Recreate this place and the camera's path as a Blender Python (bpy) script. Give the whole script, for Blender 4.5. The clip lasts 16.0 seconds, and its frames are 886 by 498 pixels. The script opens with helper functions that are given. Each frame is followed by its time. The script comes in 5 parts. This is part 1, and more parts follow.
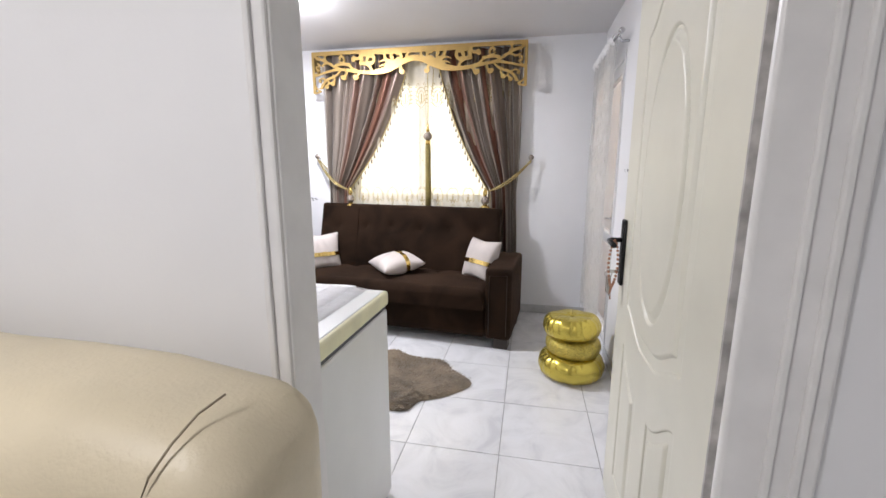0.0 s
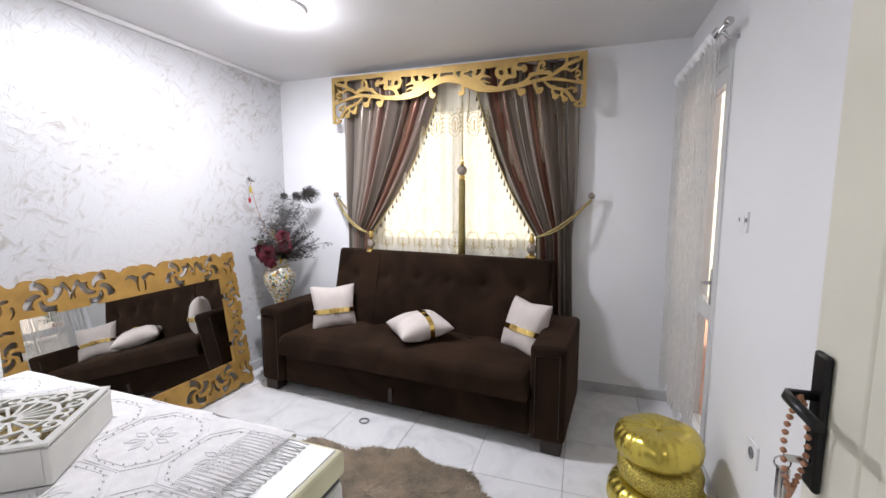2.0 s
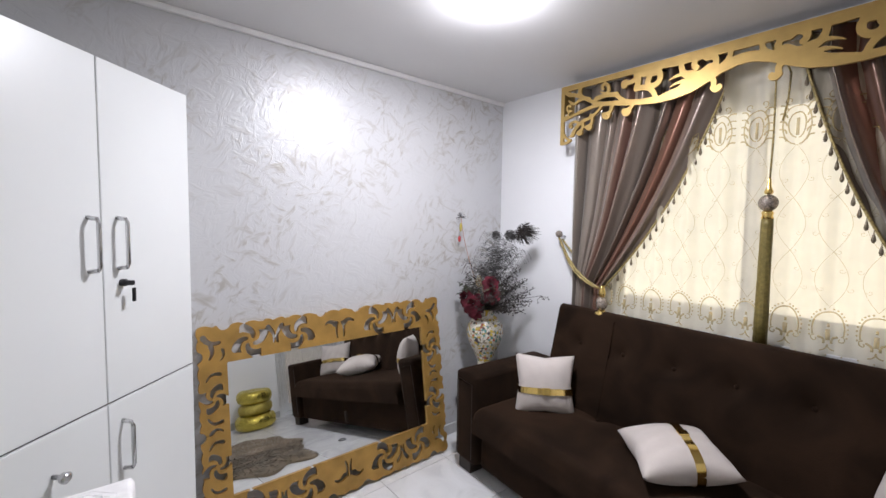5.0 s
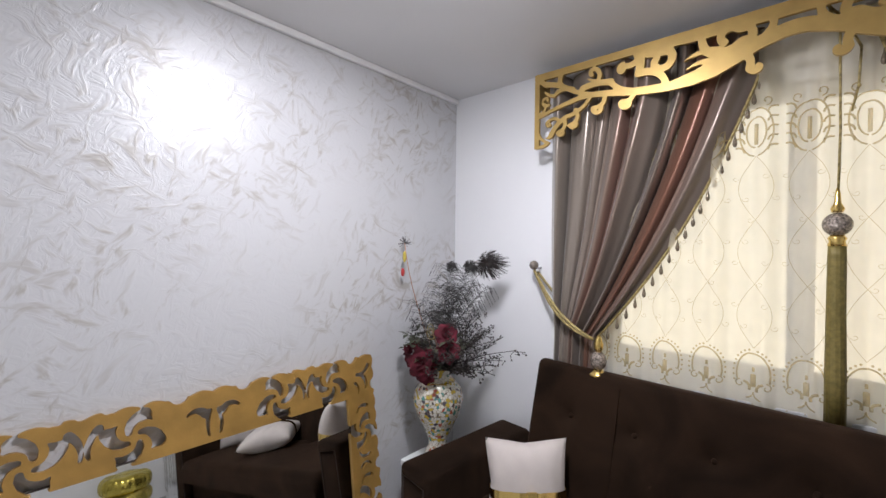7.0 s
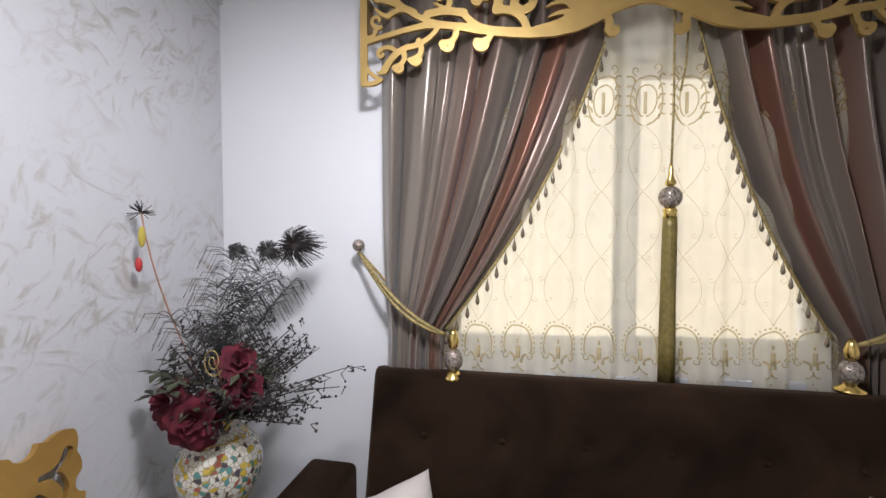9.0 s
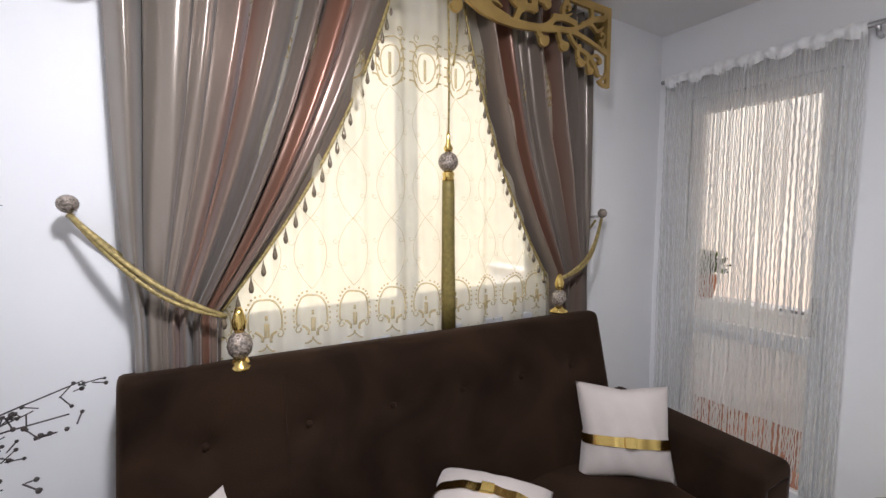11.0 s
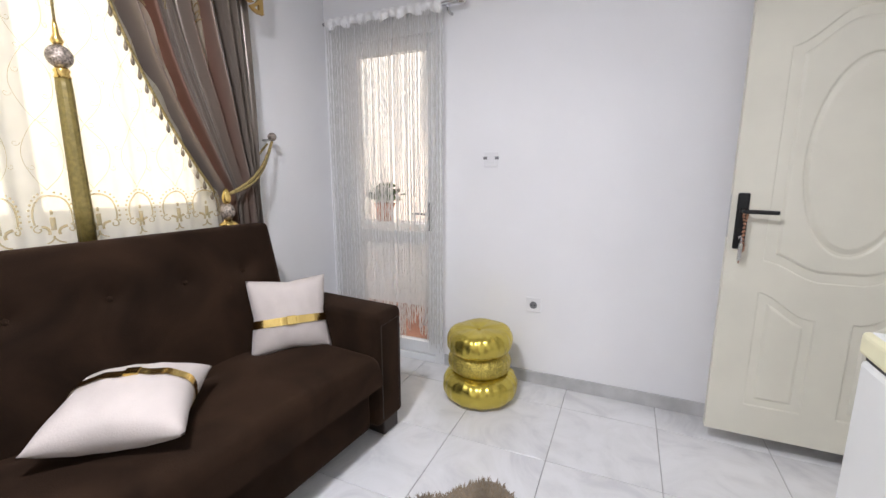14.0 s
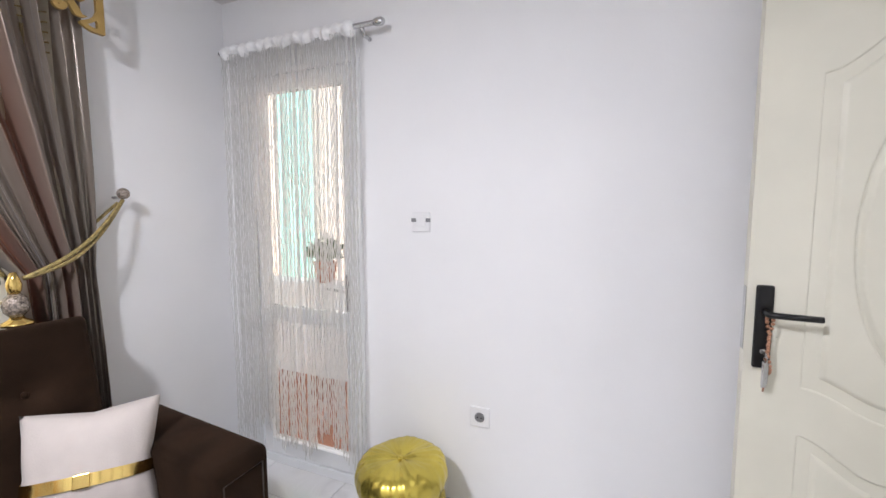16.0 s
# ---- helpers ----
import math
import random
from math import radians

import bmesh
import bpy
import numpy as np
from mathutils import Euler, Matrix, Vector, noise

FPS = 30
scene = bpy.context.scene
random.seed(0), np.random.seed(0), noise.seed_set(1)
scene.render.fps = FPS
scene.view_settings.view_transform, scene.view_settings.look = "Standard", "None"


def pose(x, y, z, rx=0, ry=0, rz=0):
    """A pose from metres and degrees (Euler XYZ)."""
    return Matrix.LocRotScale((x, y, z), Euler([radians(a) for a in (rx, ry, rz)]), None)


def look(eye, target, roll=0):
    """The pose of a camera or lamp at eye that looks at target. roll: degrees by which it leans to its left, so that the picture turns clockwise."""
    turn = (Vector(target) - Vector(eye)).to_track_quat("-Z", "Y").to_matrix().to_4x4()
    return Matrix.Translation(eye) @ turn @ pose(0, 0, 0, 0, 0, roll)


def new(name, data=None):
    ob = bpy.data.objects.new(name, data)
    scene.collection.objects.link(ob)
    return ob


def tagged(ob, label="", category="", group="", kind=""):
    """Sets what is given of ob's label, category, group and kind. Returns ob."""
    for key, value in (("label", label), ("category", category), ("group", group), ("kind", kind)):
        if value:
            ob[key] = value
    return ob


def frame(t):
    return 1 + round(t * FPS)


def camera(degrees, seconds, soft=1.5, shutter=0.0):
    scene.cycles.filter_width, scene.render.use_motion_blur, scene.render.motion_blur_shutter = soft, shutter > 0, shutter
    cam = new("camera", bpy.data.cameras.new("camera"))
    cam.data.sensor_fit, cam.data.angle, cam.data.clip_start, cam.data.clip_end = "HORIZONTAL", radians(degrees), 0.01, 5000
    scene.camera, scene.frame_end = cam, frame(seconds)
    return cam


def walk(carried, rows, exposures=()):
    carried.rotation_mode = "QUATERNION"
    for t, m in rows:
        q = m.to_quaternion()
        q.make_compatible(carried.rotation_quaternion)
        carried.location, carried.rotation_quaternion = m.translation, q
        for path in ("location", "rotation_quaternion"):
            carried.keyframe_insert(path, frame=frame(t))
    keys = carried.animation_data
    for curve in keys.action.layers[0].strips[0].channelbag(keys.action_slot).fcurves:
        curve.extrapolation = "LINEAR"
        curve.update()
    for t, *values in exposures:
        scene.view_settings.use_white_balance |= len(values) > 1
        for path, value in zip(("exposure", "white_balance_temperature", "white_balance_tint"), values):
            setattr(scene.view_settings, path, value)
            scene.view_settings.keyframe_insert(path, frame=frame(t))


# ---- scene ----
cam = camera(93.8, 16.0)
METRES, EYE, TILT, LEAN, TURN = 4.6, 1.315, -10.8, 0.0, 11.6
ROWS = [
    (0.0, 0.0, 0.0, 0.0, -0.0, 0.0, -0.0),
    (0.5, -0.0007, 0.0474, 0.0163, -1.68, 2.28, 0.35),
    (1.0, 0.0075, 0.0808, 0.0286, -4.24, 4.34, 0.96),
    (1.5, 0.0199, 0.122, 0.0382, -1.45, 4.62, 0.42),
    (2.0, 0.0215, 0.1498, 0.0455, 6.79, 4.03, -1.22),
    (2.5, 0.0102, 0.1758, 0.0514, 16.09, 3.87, -3.13),
    (3.0, -0.006, 0.1997, 0.0562, 24.91, 3.16, -4.89),
    (3.5, -0.0141, 0.2291, 0.0605, 32.15, 2.04, -6.25),
    (4.0, -0.0165, 0.2516, 0.0744, 36.74, 3.15, -7.06),
    (6.5, -0.0866, 0.4038, 0.1229, 35.88, 8.2, -7.08),
    (7.0, -0.1224, 0.431, 0.128, 29.51, 9.23, -6.05),
    (7.5, -0.1551, 0.4598, 0.1293, 22.63, 9.68, -4.78),
    (8.0, -0.1781, 0.4914, 0.1374, 15.74, 10.19, -3.38),
    (8.5, -0.2017, 0.515, 0.1389, 5.81, 9.34, -1.32),
    (9.0, -0.23, 0.5293, 0.1397, -6.06, 8.45, 1.01),
    (9.5, -0.2453, 0.5478, 0.1392, -17.83, 8.33, 3.27),
    (10.0, -0.2499, 0.5675, 0.1447, -28.21, 7.94, 5.14),
    (12.5, -0.2881, 0.5601, 0.0884, -52.24, -3.6, 8.64),
    (13.0, -0.2918, 0.5308, 0.0778, -55.39, -4.8, 9.03),
    (13.5, -0.2873, 0.5059, 0.0728, -65.89, -6.32, 9.96),
    (14.0, -0.2847, 0.4873, 0.0734, -77.41, -8.0, 10.54),
    (14.5, -0.277, 0.4714, 0.0748, -86.17, -9.51, 10.61),
    (15.0, -0.247, 0.4619, 0.0775, -90.02, -9.44, 10.6),
    (15.5, -0.1972, 0.4512, 0.0869, -86.69, -6.46, 10.74),
    (16.0, -0.1399, 0.4413, 0.0915, -78.6, -3.01, 10.59),
]
walk(cam, [(t, pose(0, 0, EYE, TILT, LEAN, TURN) @ pose(METRES * x, METRES * y, METRES * z, 90 + pitch, roll, yaw)) for t, x, y, z, yaw, pitch, roll in ROWS],
     exposures=((0.0, 1.48), (0.5, 1.5), (1.5, 1.28), (3.0, 1.0), (4.0, 0.86), (7.0, 0.55), (8.5, 0.56), (9.5, 0.68), (10.2, 0.76), (12.5, 0.98), (13.0, 1.13), (14.5, 1.32), (16.0, 1.45)))

# ---- world, sun, large lights ----
world = bpy.data.worlds.new("sky")
scene.world = world
world.use_nodes = True
wn = world.node_tree.nodes
sky = wn.new("ShaderNodeTexSky")
sky.sky_type = "NISHITA"
sky.sun_disc = False
sky.sun_elevation = radians(60.8)
sky.sun_rotation = radians(215)
world.node_tree.links.new(sky.outputs[0], wn["Background"].inputs[0])
wn["Background"].inputs[1].default_value = 0.15


def lamp(name, kind, m, energy, color=(1, 1, 1), **more):
    data = bpy.data.lights.new(name, kind)
    data.energy, data.color = energy, color
    if kind == "SUN":
        data.angle = radians(0.5)
    if kind == "AREA":
        data.shape = more.get("shape", "RECTANGLE")
        data.size = more["size"]
        data.size_y = more.get("size_y", more["size"])
    ob = new(name, data)
    ob.matrix_world = m
    return ob


lamp("sun", "SUN", look((-2.0, -2.7, 6), (0, 0, 0)), 5.0, (1.0, 0.95, 0.86))
# the round ceiling lamp, and an unseen fill light added in the hall outside
lamp("ceiling_lamp_light", "AREA", pose(-1.60, 2.66, 2.385), 19, (0.915, 0.915, 1.0), size=0.2, shape="DISK")
lamp("ceiling_lamp_sideways_light", "POINT", pose(-1.60, 2.66, 2.33), 6.5, (0.915, 0.915, 1.0)).data.shadow_soft_size = 0.06
lamp("hall_fill_light", "AREA", pose(-1.0, -0.7, 2.38), 9.5, (1.0, 0.96, 0.97), size=0.3, shape="DISK")


# ---- materials ----
def mat(name, color, rough=0.6, metal=0.0, vary=0.08, scale=6.0, bump=0.1, bscale=60.0, coat=0.0, sheen=0.0, rnd=0.0, spec=0.5):
    """A principled material with colour variation at two scales and a fine bump."""
    m = bpy.data.materials.new(name)
    m.use_nodes = True
    nt = m.node_tree
    N, L = nt.nodes, nt.links
    b = N["Principled BSDF"]
    b.inputs["Roughness"].default_value = rough
    b.inputs["Metallic"].default_value = metal
    b.inputs["Coat Weight"].default_value = coat
    b.inputs["Sheen Weight"].default_value = sheen
    b.inputs["Specular IOR Level"].default_value = spec
    co = N.new("ShaderNodeTexCoord")
    n1 = N.new("ShaderNodeTexNoise")
    n1.inputs["Scale"].default_value = scale
    n1.inputs["Detail"].default_value = 6
    L.new(co.outputs["Object"], n1.inputs["Vector"])
    ramp = N.new("ShaderNodeValToRGB")
    lo = [max(0, c * (1 - vary * 2)) for c in color]
    hi = [min(1, c * (1 + vary * 2)) for c in color]
    ramp.color_ramp.elements[0].position, ramp.color_ramp.elements[1].position = 0.3, 0.7
    ramp.color_ramp.elements[0].color = (*lo, 1)
    ramp.color_ramp.elements[1].color = (*hi, 1)
    L.new(n1.outputs["Fac"], ramp.inputs["Fac"])
    out = ramp.outputs["Color"]
    if rnd:
        info = N.new("ShaderNodeObjectInfo")
        hsv = N.new("ShaderNodeHueSaturation")
        mr = N.new("ShaderNodeMapRange")
        mr.inputs["To Min"].default_value, mr.inputs["To Max"].default_value = 1 - rnd, 1 + rnd
        L.new(info.outputs["Random"], mr.inputs["Value"])
        L.new(mr.outputs[0], hsv.inputs["Value"])
        L.new(out, hsv.inputs["Color"])
        out = hsv.outputs["Color"]
    L.new(out, b.inputs["Base Color"])
    if bump:
        n2 = N.new("ShaderNodeTexNoise")
        n2.inputs["Scale"].default_value = bscale
        n2.inputs["Detail"].default_value = 4
        L.new(co.outputs["Object"], n2.inputs["Vector"])
        bp = N.new("ShaderNodeBump")
        bp.inputs["Strength"].default_value = bump
        bp.inputs["Distance"].default_value = 0.004
        L.new(n2.outputs["Fac"], bp.inputs["Height"])
        L.new(bp.outputs[0], b.inputs["Normal"])
    return m


def node(m, kind, **ins):
    n = m.node_tree.nodes.new(kind)
    for k, v in ins.items():
        n.inputs[k.replace("_", " ")].default_value = v
    return n


M_wall = mat("white_wall_paint", (0.82, 0.82, 0.83), 0.55, vary=0.015, scale=1.5, bump=0.06, bscale=90)
M_ceil = mat("ceiling_paint", (0.73, 0.72, 0.72), 0.6, vary=0.02, scale=1.2, bump=0.04)
M_trim = mat("white_gloss_paint", (0.80, 0.79, 0.78), 0.35, vary=0.03, scale=9, bump=0.15, bscale=30)
M_wood_raw = mat("worn_door_edge", (0.46, 0.44, 0.42), 0.6, vary=0.25, scale=14, bump=0.3, bscale=40)
M_door = mat("cream_door_paint", (0.70, 0.68, 0.58), 0.38, vary=0.02, scale=5, bump=0.05, bscale=120)
M_black = mat("black_handle_metal", (0.012, 0.012, 0.013), 0.3, 0.3, bump=0.02)
M_chrome = mat("brushed_nickel", (0.62, 0.62, 0.63), 0.25, 1.0, bump=0.02)
M_white_lam = mat("white_laminate", (0.80, 0.815, 0.81), 0.32, vary=0.01, scale=2, bump=0.01)
M_shutter = mat("beige_shutter", (0.66, 0.60, 0.46), 0.8)
M_gap = mat("dark_gap", (0.10, 0.10, 0.10), 0.8)
M_gold = mat("matt_gold_paint", (0.52, 0.35, 0.12), 0.42, 0.6, vary=0.06, scale=12, bump=0.08, bscale=160)
M_gold_dark = mat("aged_gold_paint", (0.42, 0.245, 0.065), 0.45, 0.45, vary=0.10, scale=10, bump=0.1, bscale=120)
M_foil = mat("gold_foil_leather", (0.62, 0.50, 0.10), 0.27, 0.85, vary=0.08, scale=8, bump=0.35, bscale=35)
M_glitter = mat("gold_glitter_fabric", (0.52, 0.42, 0.10), 0.38, 0.75, vary=0.3, scale=160, bump=0.9, bscale=220)
M_brass = mat("polished_gold_band", (0.80, 0.58, 0.20), 0.16, 1.0, bump=0.05)
M_velvet = mat("brown_velvet", (0.0165, 0.0091, 0.0054), 0.85, vary=0.30, scale=3.4, bump=0.25, bscale=260, sheen=0.095, spec=0.06)
M_velvet.node_tree.nodes["Principled BSDF"].inputs["Sheen Tint"].default_value = (0.74, 0.47, 0.33, 1)
for n in M_velvet.node_tree.nodes:
    if n.bl_idname == "ShaderNodeTexNoise" and n.inputs["Scale"].default_value < 10:
        n.inputs["Distortion"].default_value = 0.9
M_foot = mat("dark_wood_foot", (0.03, 0.02, 0.015), 0.5)
M_cushion = mat("pale_beige_suede", (0.52, 0.465, 0.43), 0.85, vary=0.04, scale=7, bump=0.2, bscale=180, sheen=0.2)
M_leather = mat("cream_leather", (0.66, 0.58, 0.42), 0.42, vary=0.05, scale=4, bump=0.3, bscale=130)
M_seam = mat("leather_seam", (0.30, 0.25, 0.17), 0.7)
M_freezer = mat("freezer_enamel", (0.78, 0.79, 0.77), 0.3, vary=0.02, scale=3, bump=0.02)
M_seal = mat("yellowed_plastic", (0.77, 0.74, 0.50), 0.45, vary=0.06, scale=8, bump=0.04)
M_box = mat("ivory_wood_box", (0.74, 0.73, 0.68), 0.5, vary=0.03, scale=10, bump=0.08)
M_box_in = mat("gilt_box_inside", (0.40, 0.30, 0.10), 0.4, 0.4, vary=0.3, scale=30)
M_lace = mat("white_lace_thread", (0.90, 0.885, 0.885), 0.85, vary=0.03, scale=40, bump=0.25, bscale=350)
M_rug = mat("taupe_fur", (0.20, 0.155, 0.105), 0.95, vary=0.18, scale=9, bump=0.3, bscale=90, sheen=0.3)
M_skirt = mat("grey_stone_skirting", (0.48, 0.48, 0.48), 0.35, vary=0.10, scale=7, bump=0.04)
M_grout = mat("tile_joint", (0.36, 0.35, 0.34), 0.8, vary=0.08, scale=20)
M_pvc = mat("white_pvc", (0.80, 0.81, 0.82), 0.35, vary=0.01, bump=0.0)
M_fringe = mat("white_header_tape", (0.82, 0.82, 0.82), 0.8, vary=0.05, scale=30, bump=0.3)
M_plastic = mat("white_plastic", (0.78, 0.78, 0.79), 0.35, vary=0.01, bump=0.0)
M_grey = mat("grey_plastic", (0.20, 0.20, 0.21), 0.5)
M_rope = mat("gold_cord", (0.34, 0.26, 0.10), 0.45, 0.25, vary=0.25, scale=90, bump=0.6, bscale=220)
M_olive = mat("olive_gold_tassel", (0.22, 0.17, 0.05), 0.45, 0.2, vary=0.12, scale=70, bump=0.2, bscale=200)
M_crystal = mat("beaded_crystal_grey", (0.32, 0.27, 0.23), 0.22, 0.5, vary=0.4, scale=150, bump=0.9, bscale=150)
M_bead = mat("smoky_drop_bead", (0.26, 0.21, 0.15), 0.2, 0.4, vary=0.2, scale=60)
M_rose = mat("burgundy_rose_petal", (0.085, 0.003, 0.012), 0.85, vary=0.2, scale=30, bump=0.2)
M_leaf = mat("dull_green_leaf", (0.05, 0.055, 0.03), 0.7, vary=0.25, scale=30)
M_twig = mat("black_twig", (0.025, 0.018, 0.016), 0.6, vary=0.3, scale=40)
M_silver = mat("silver_glitter", (0.42, 0.41, 0.42), 0.35, 0.6, vary=0.3, scale=90)
M_feather = mat("peacock_barb", (0.05, 0.047, 0.045), 0.6, vary=0.3, scale=60)
M_yellow = mat("yellow_feather", (0.45, 0.36, 0.06), 0.7)
M_red = mat("red_berry", (0.40, 0.03, 0.03), 0.4)
M_copperbead = mat("copper_bead", (0.40, 0.20, 0.12), 0.35, 0.2)
M_pink_out = mat("pale_pink_render", (0.82, 0.75, 0.68), 0.9, vary=0.06, scale=0.8, bump=0.3, bscale=12)
M_cream_out = mat("cream_render", (0.83, 0.77, 0.64), 0.9, vary=0.06, scale=0.8, bump=0.3, bscale=12)
M_terrace = mat("terracotta_paving", (0.42, 0.20, 0.13), 0.7, vary=0.1, scale=3)
M_greenpaint = mat("turquoise_shutter", (0.36, 0.66, 0.62), 0.5)
M_pot = mat("orange_pot", (0.5, 0.2, 0.1), 0.7)
M_ground = mat("yard_ground", (0.34, 0.32, 0.28), 0.9, vary=0.1, scale=1.2)
M_plant = mat("garden_leaf", (0.08, 0.14, 0.04), 0.6, vary=0.3, scale=20)

M_glow = bpy.data.materials.new("lamp_diffuser")
M_glow.use_nodes = True
M_glow.node_tree.nodes["Principled BSDF"].inputs["Emission Color"].default_value = (0.95, 0.97, 1, 1)
M_glow.node_tree.nodes["Principled BSDF"].inputs["Emission Strength"].default_value = 9

M_mirror = bpy.data.materials.new("mirror_glass")
M_mirror.use_nodes = True
_b = M_mirror.node_tree.nodes["Principled BSDF"]
_b.inputs["Base Color"].default_value, _b.inputs["Metallic"].default_value, _b.inputs["Roughness"].default_value = (0.78, 0.79, 0.78, 1), 1, 0.01

M_glass = bpy.data.materials.new("clear_glass")
M_glass.use_nodes = True
_b = M_glass.node_tree.nodes["Principled BSDF"]
_b.inputs["Transmission Weight"].default_value, _b.inputs["Roughness"].default_value, _b.inputs["IOR"].default_value = 1, 0.0, 1.05


def pearl_wall():
    """Pearlescent trowelled plaster: short silvery trowel strokes on white, with a satin shine."""
    m = mat("pearl_plaster", (0.70, 0.70, 0.70), 0.38, 0.10, vary=0.03, scale=2.0, bump=0.0, spec=0.36)
    N, L = m.node_tree.nodes, m.node_tree.links
    b = N["Principled BSDF"]
    co = node(m, "ShaderNodeTexCoord")
    warp = node(m, "ShaderNodeTexNoise", Scale=4.0, Detail=2.0)
    L.new(co.outputs["Object"], warp.inputs["Vector"])
    mixv = N.new("ShaderNodeVectorMath")
    mixv.operation = "MULTIPLY_ADD"
    mixv.inputs[1].default_value = (0.0, 0.16, 0.16)
    L.new(warp.outputs["Color"], mixv.inputs[0])
    L.new(co.outputs["Object"], mixv.inputs[2])
    strokes = []
    for turn, across, along in ((38, 30.0, 8.5), (-24, 26.0, 7.5), (72, 34.0, 11.0)):
        mp = N.new("ShaderNodeMapping")
        mp.vector_type = "TEXTURE"
        mp.inputs["Rotation"].default_value = (radians(turn), 0, 0)
        mp.inputs["Scale"].default_value = (1, 1 / along, 1 / across)
        L.new(mixv.outputs[0], mp.inputs["Vector"])
        nz = node(m, "ShaderNodeTexNoise", Scale=1.0, Detail=3.0, Roughness=0.6, Distortion=0.5)
        L.new(mp.outputs[0], nz.inputs["Vector"])
        strokes.append(nz.outputs["Fac"])
    top = strokes[0]
    for other in strokes[1:]:
        mx = N.new("ShaderNodeMath")
        mx.operation = "MAXIMUM"
        L.new(top, mx.inputs[0])
        L.new(other, mx.inputs[1])
        top = mx.outputs[0]
    patch = node(m, "ShaderNodeTexNoise", Scale=1.9, Detail=5.0)
    L.new(co.outputs["Object"], patch.inputs["Vector"])
    r1 = N.new("ShaderNodeValToRGB")
    r1.color_ramp.elements[0].position, r1.color_ramp.elements[1].position = 0.57, 0.70
    L.new(top, r1.inputs["Fac"])
    r2 = N.new("ShaderNodeValToRGB")
    r2.color_ramp.elements[0].position, r2.color_ramp.elements[1].position = 0.36, 0.58
    L.new(patch.outputs["Fac"], r2.inputs["Fac"])
    mul = N.new("ShaderNodeMath")
    mul.operation = "MULTIPLY"
    L.new(r1.outputs[0], mul.inputs[0])
    L.new(r2.outputs[0], mul.inputs[1])
    mix = N.new("ShaderNodeMix")
    mix.data_type = "RGBA"
    mix.inputs["A"].default_value = (0.59, 0.59, 0.60, 1)
    mix.inputs["B"].default_value = (0.43, 0.405, 0.375, 1)
    L.new(mul.outputs[0], mix.inputs["Factor"])
    L.new(mix.outputs["Result"], b.inputs["Base Color"])
    bp = node(m, "ShaderNodeBump", Strength=0.75, Distance=0.006)
    L.new(top, bp.inputs["Height"])
    L.new(bp.outputs[0], b.inputs["Normal"])
    return m


M_pearl = pearl_wall()


def marble():
    m = mat("pale_marble_tile", (0.70, 0.70, 0.70), 0.16, vary=0.03, scale=2, bump=0.0)
    N, L = m.node_tree.nodes, m.node_tree.links
    b = N["Principled BSDF"]
    co = node(m, "ShaderNodeTexCoord")
    info = node(m, "ShaderNodeObjectInfo")
    add = N.new("ShaderNodeVectorMath")
    add.operation = "MULTIPLY_ADD"
    add.inputs[1].default_value = (9, 7, 5)
    L.new(info.outputs["Random"], add.inputs[0])
    L.new(co.outputs["Object"], add.inputs[2])
    vein = node(m, "ShaderNodeTexNoise", Scale=3.0, Detail=8.0, Roughness=0.6, Distortion=2.2)
    L.new(add.outputs[0], vein.inputs["Vector"])
    r = N.new("ShaderNodeValToRGB")
    e = r.color_ramp.elements
    e[0].position, e[0].color = 0.35, (0.62, 0.62, 0.63, 1)
    e[1].position, e[1].color = 0.60, (0.74, 0.74, 0.745, 1)
    k = e.new(0.48)
    k.color = (0.70, 0.70, 0.70, 1)
    L.new(vein.outputs["Fac"], r.inputs["Fac"])
    L.new(r.outputs[0], b.inputs["Base Color"])
    return m


M_tile = marble()


def satin():
    """Taupe satin; copper bands run down the cloth by its own u coordinate."""
    m = mat("taupe_satin", (0.24, 0.20, 0.165), 0.28, 0.34, vary=0.08, scale=5, bump=0.05, bscale=200, sheen=0.2)
    N, L = m.node_tree.nodes, m.node_tree.links
    b = N["Principled BSDF"]
    uv = node(m, "ShaderNodeUVMap")
    sep = node(m, "ShaderNodeSeparateXYZ")
    L.new(uv.outputs[0], sep.inputs[0])
    r = N.new("ShaderNodeValToRGB")
    r.color_ramp.interpolation = "B_SPLINE"
    e = r.color_ramp.elements
    taupe, copper, brown = (0.235, 0.198, 0.165, 1), (0.23, 0.072, 0.032, 1), (0.135, 0.098, 0.075, 1)
    e[0].position, e[0].color = 0.0, taupe
    e[1].position, e[1].color = 1.0, brown
    for p, c in ((0.40, taupe), (0.45, copper), (0.52, (0.215, 0.165, 0.13, 1)), (0.60, taupe), (0.74, brown), (0.82, copper), (0.90, taupe)):
        e.new(p).color = c
    L.new(sep.outputs[0], r.inputs["Fac"])
    L.new(r.outputs[0], b.inputs["Base Color"])
    return m


M_satin = satin()


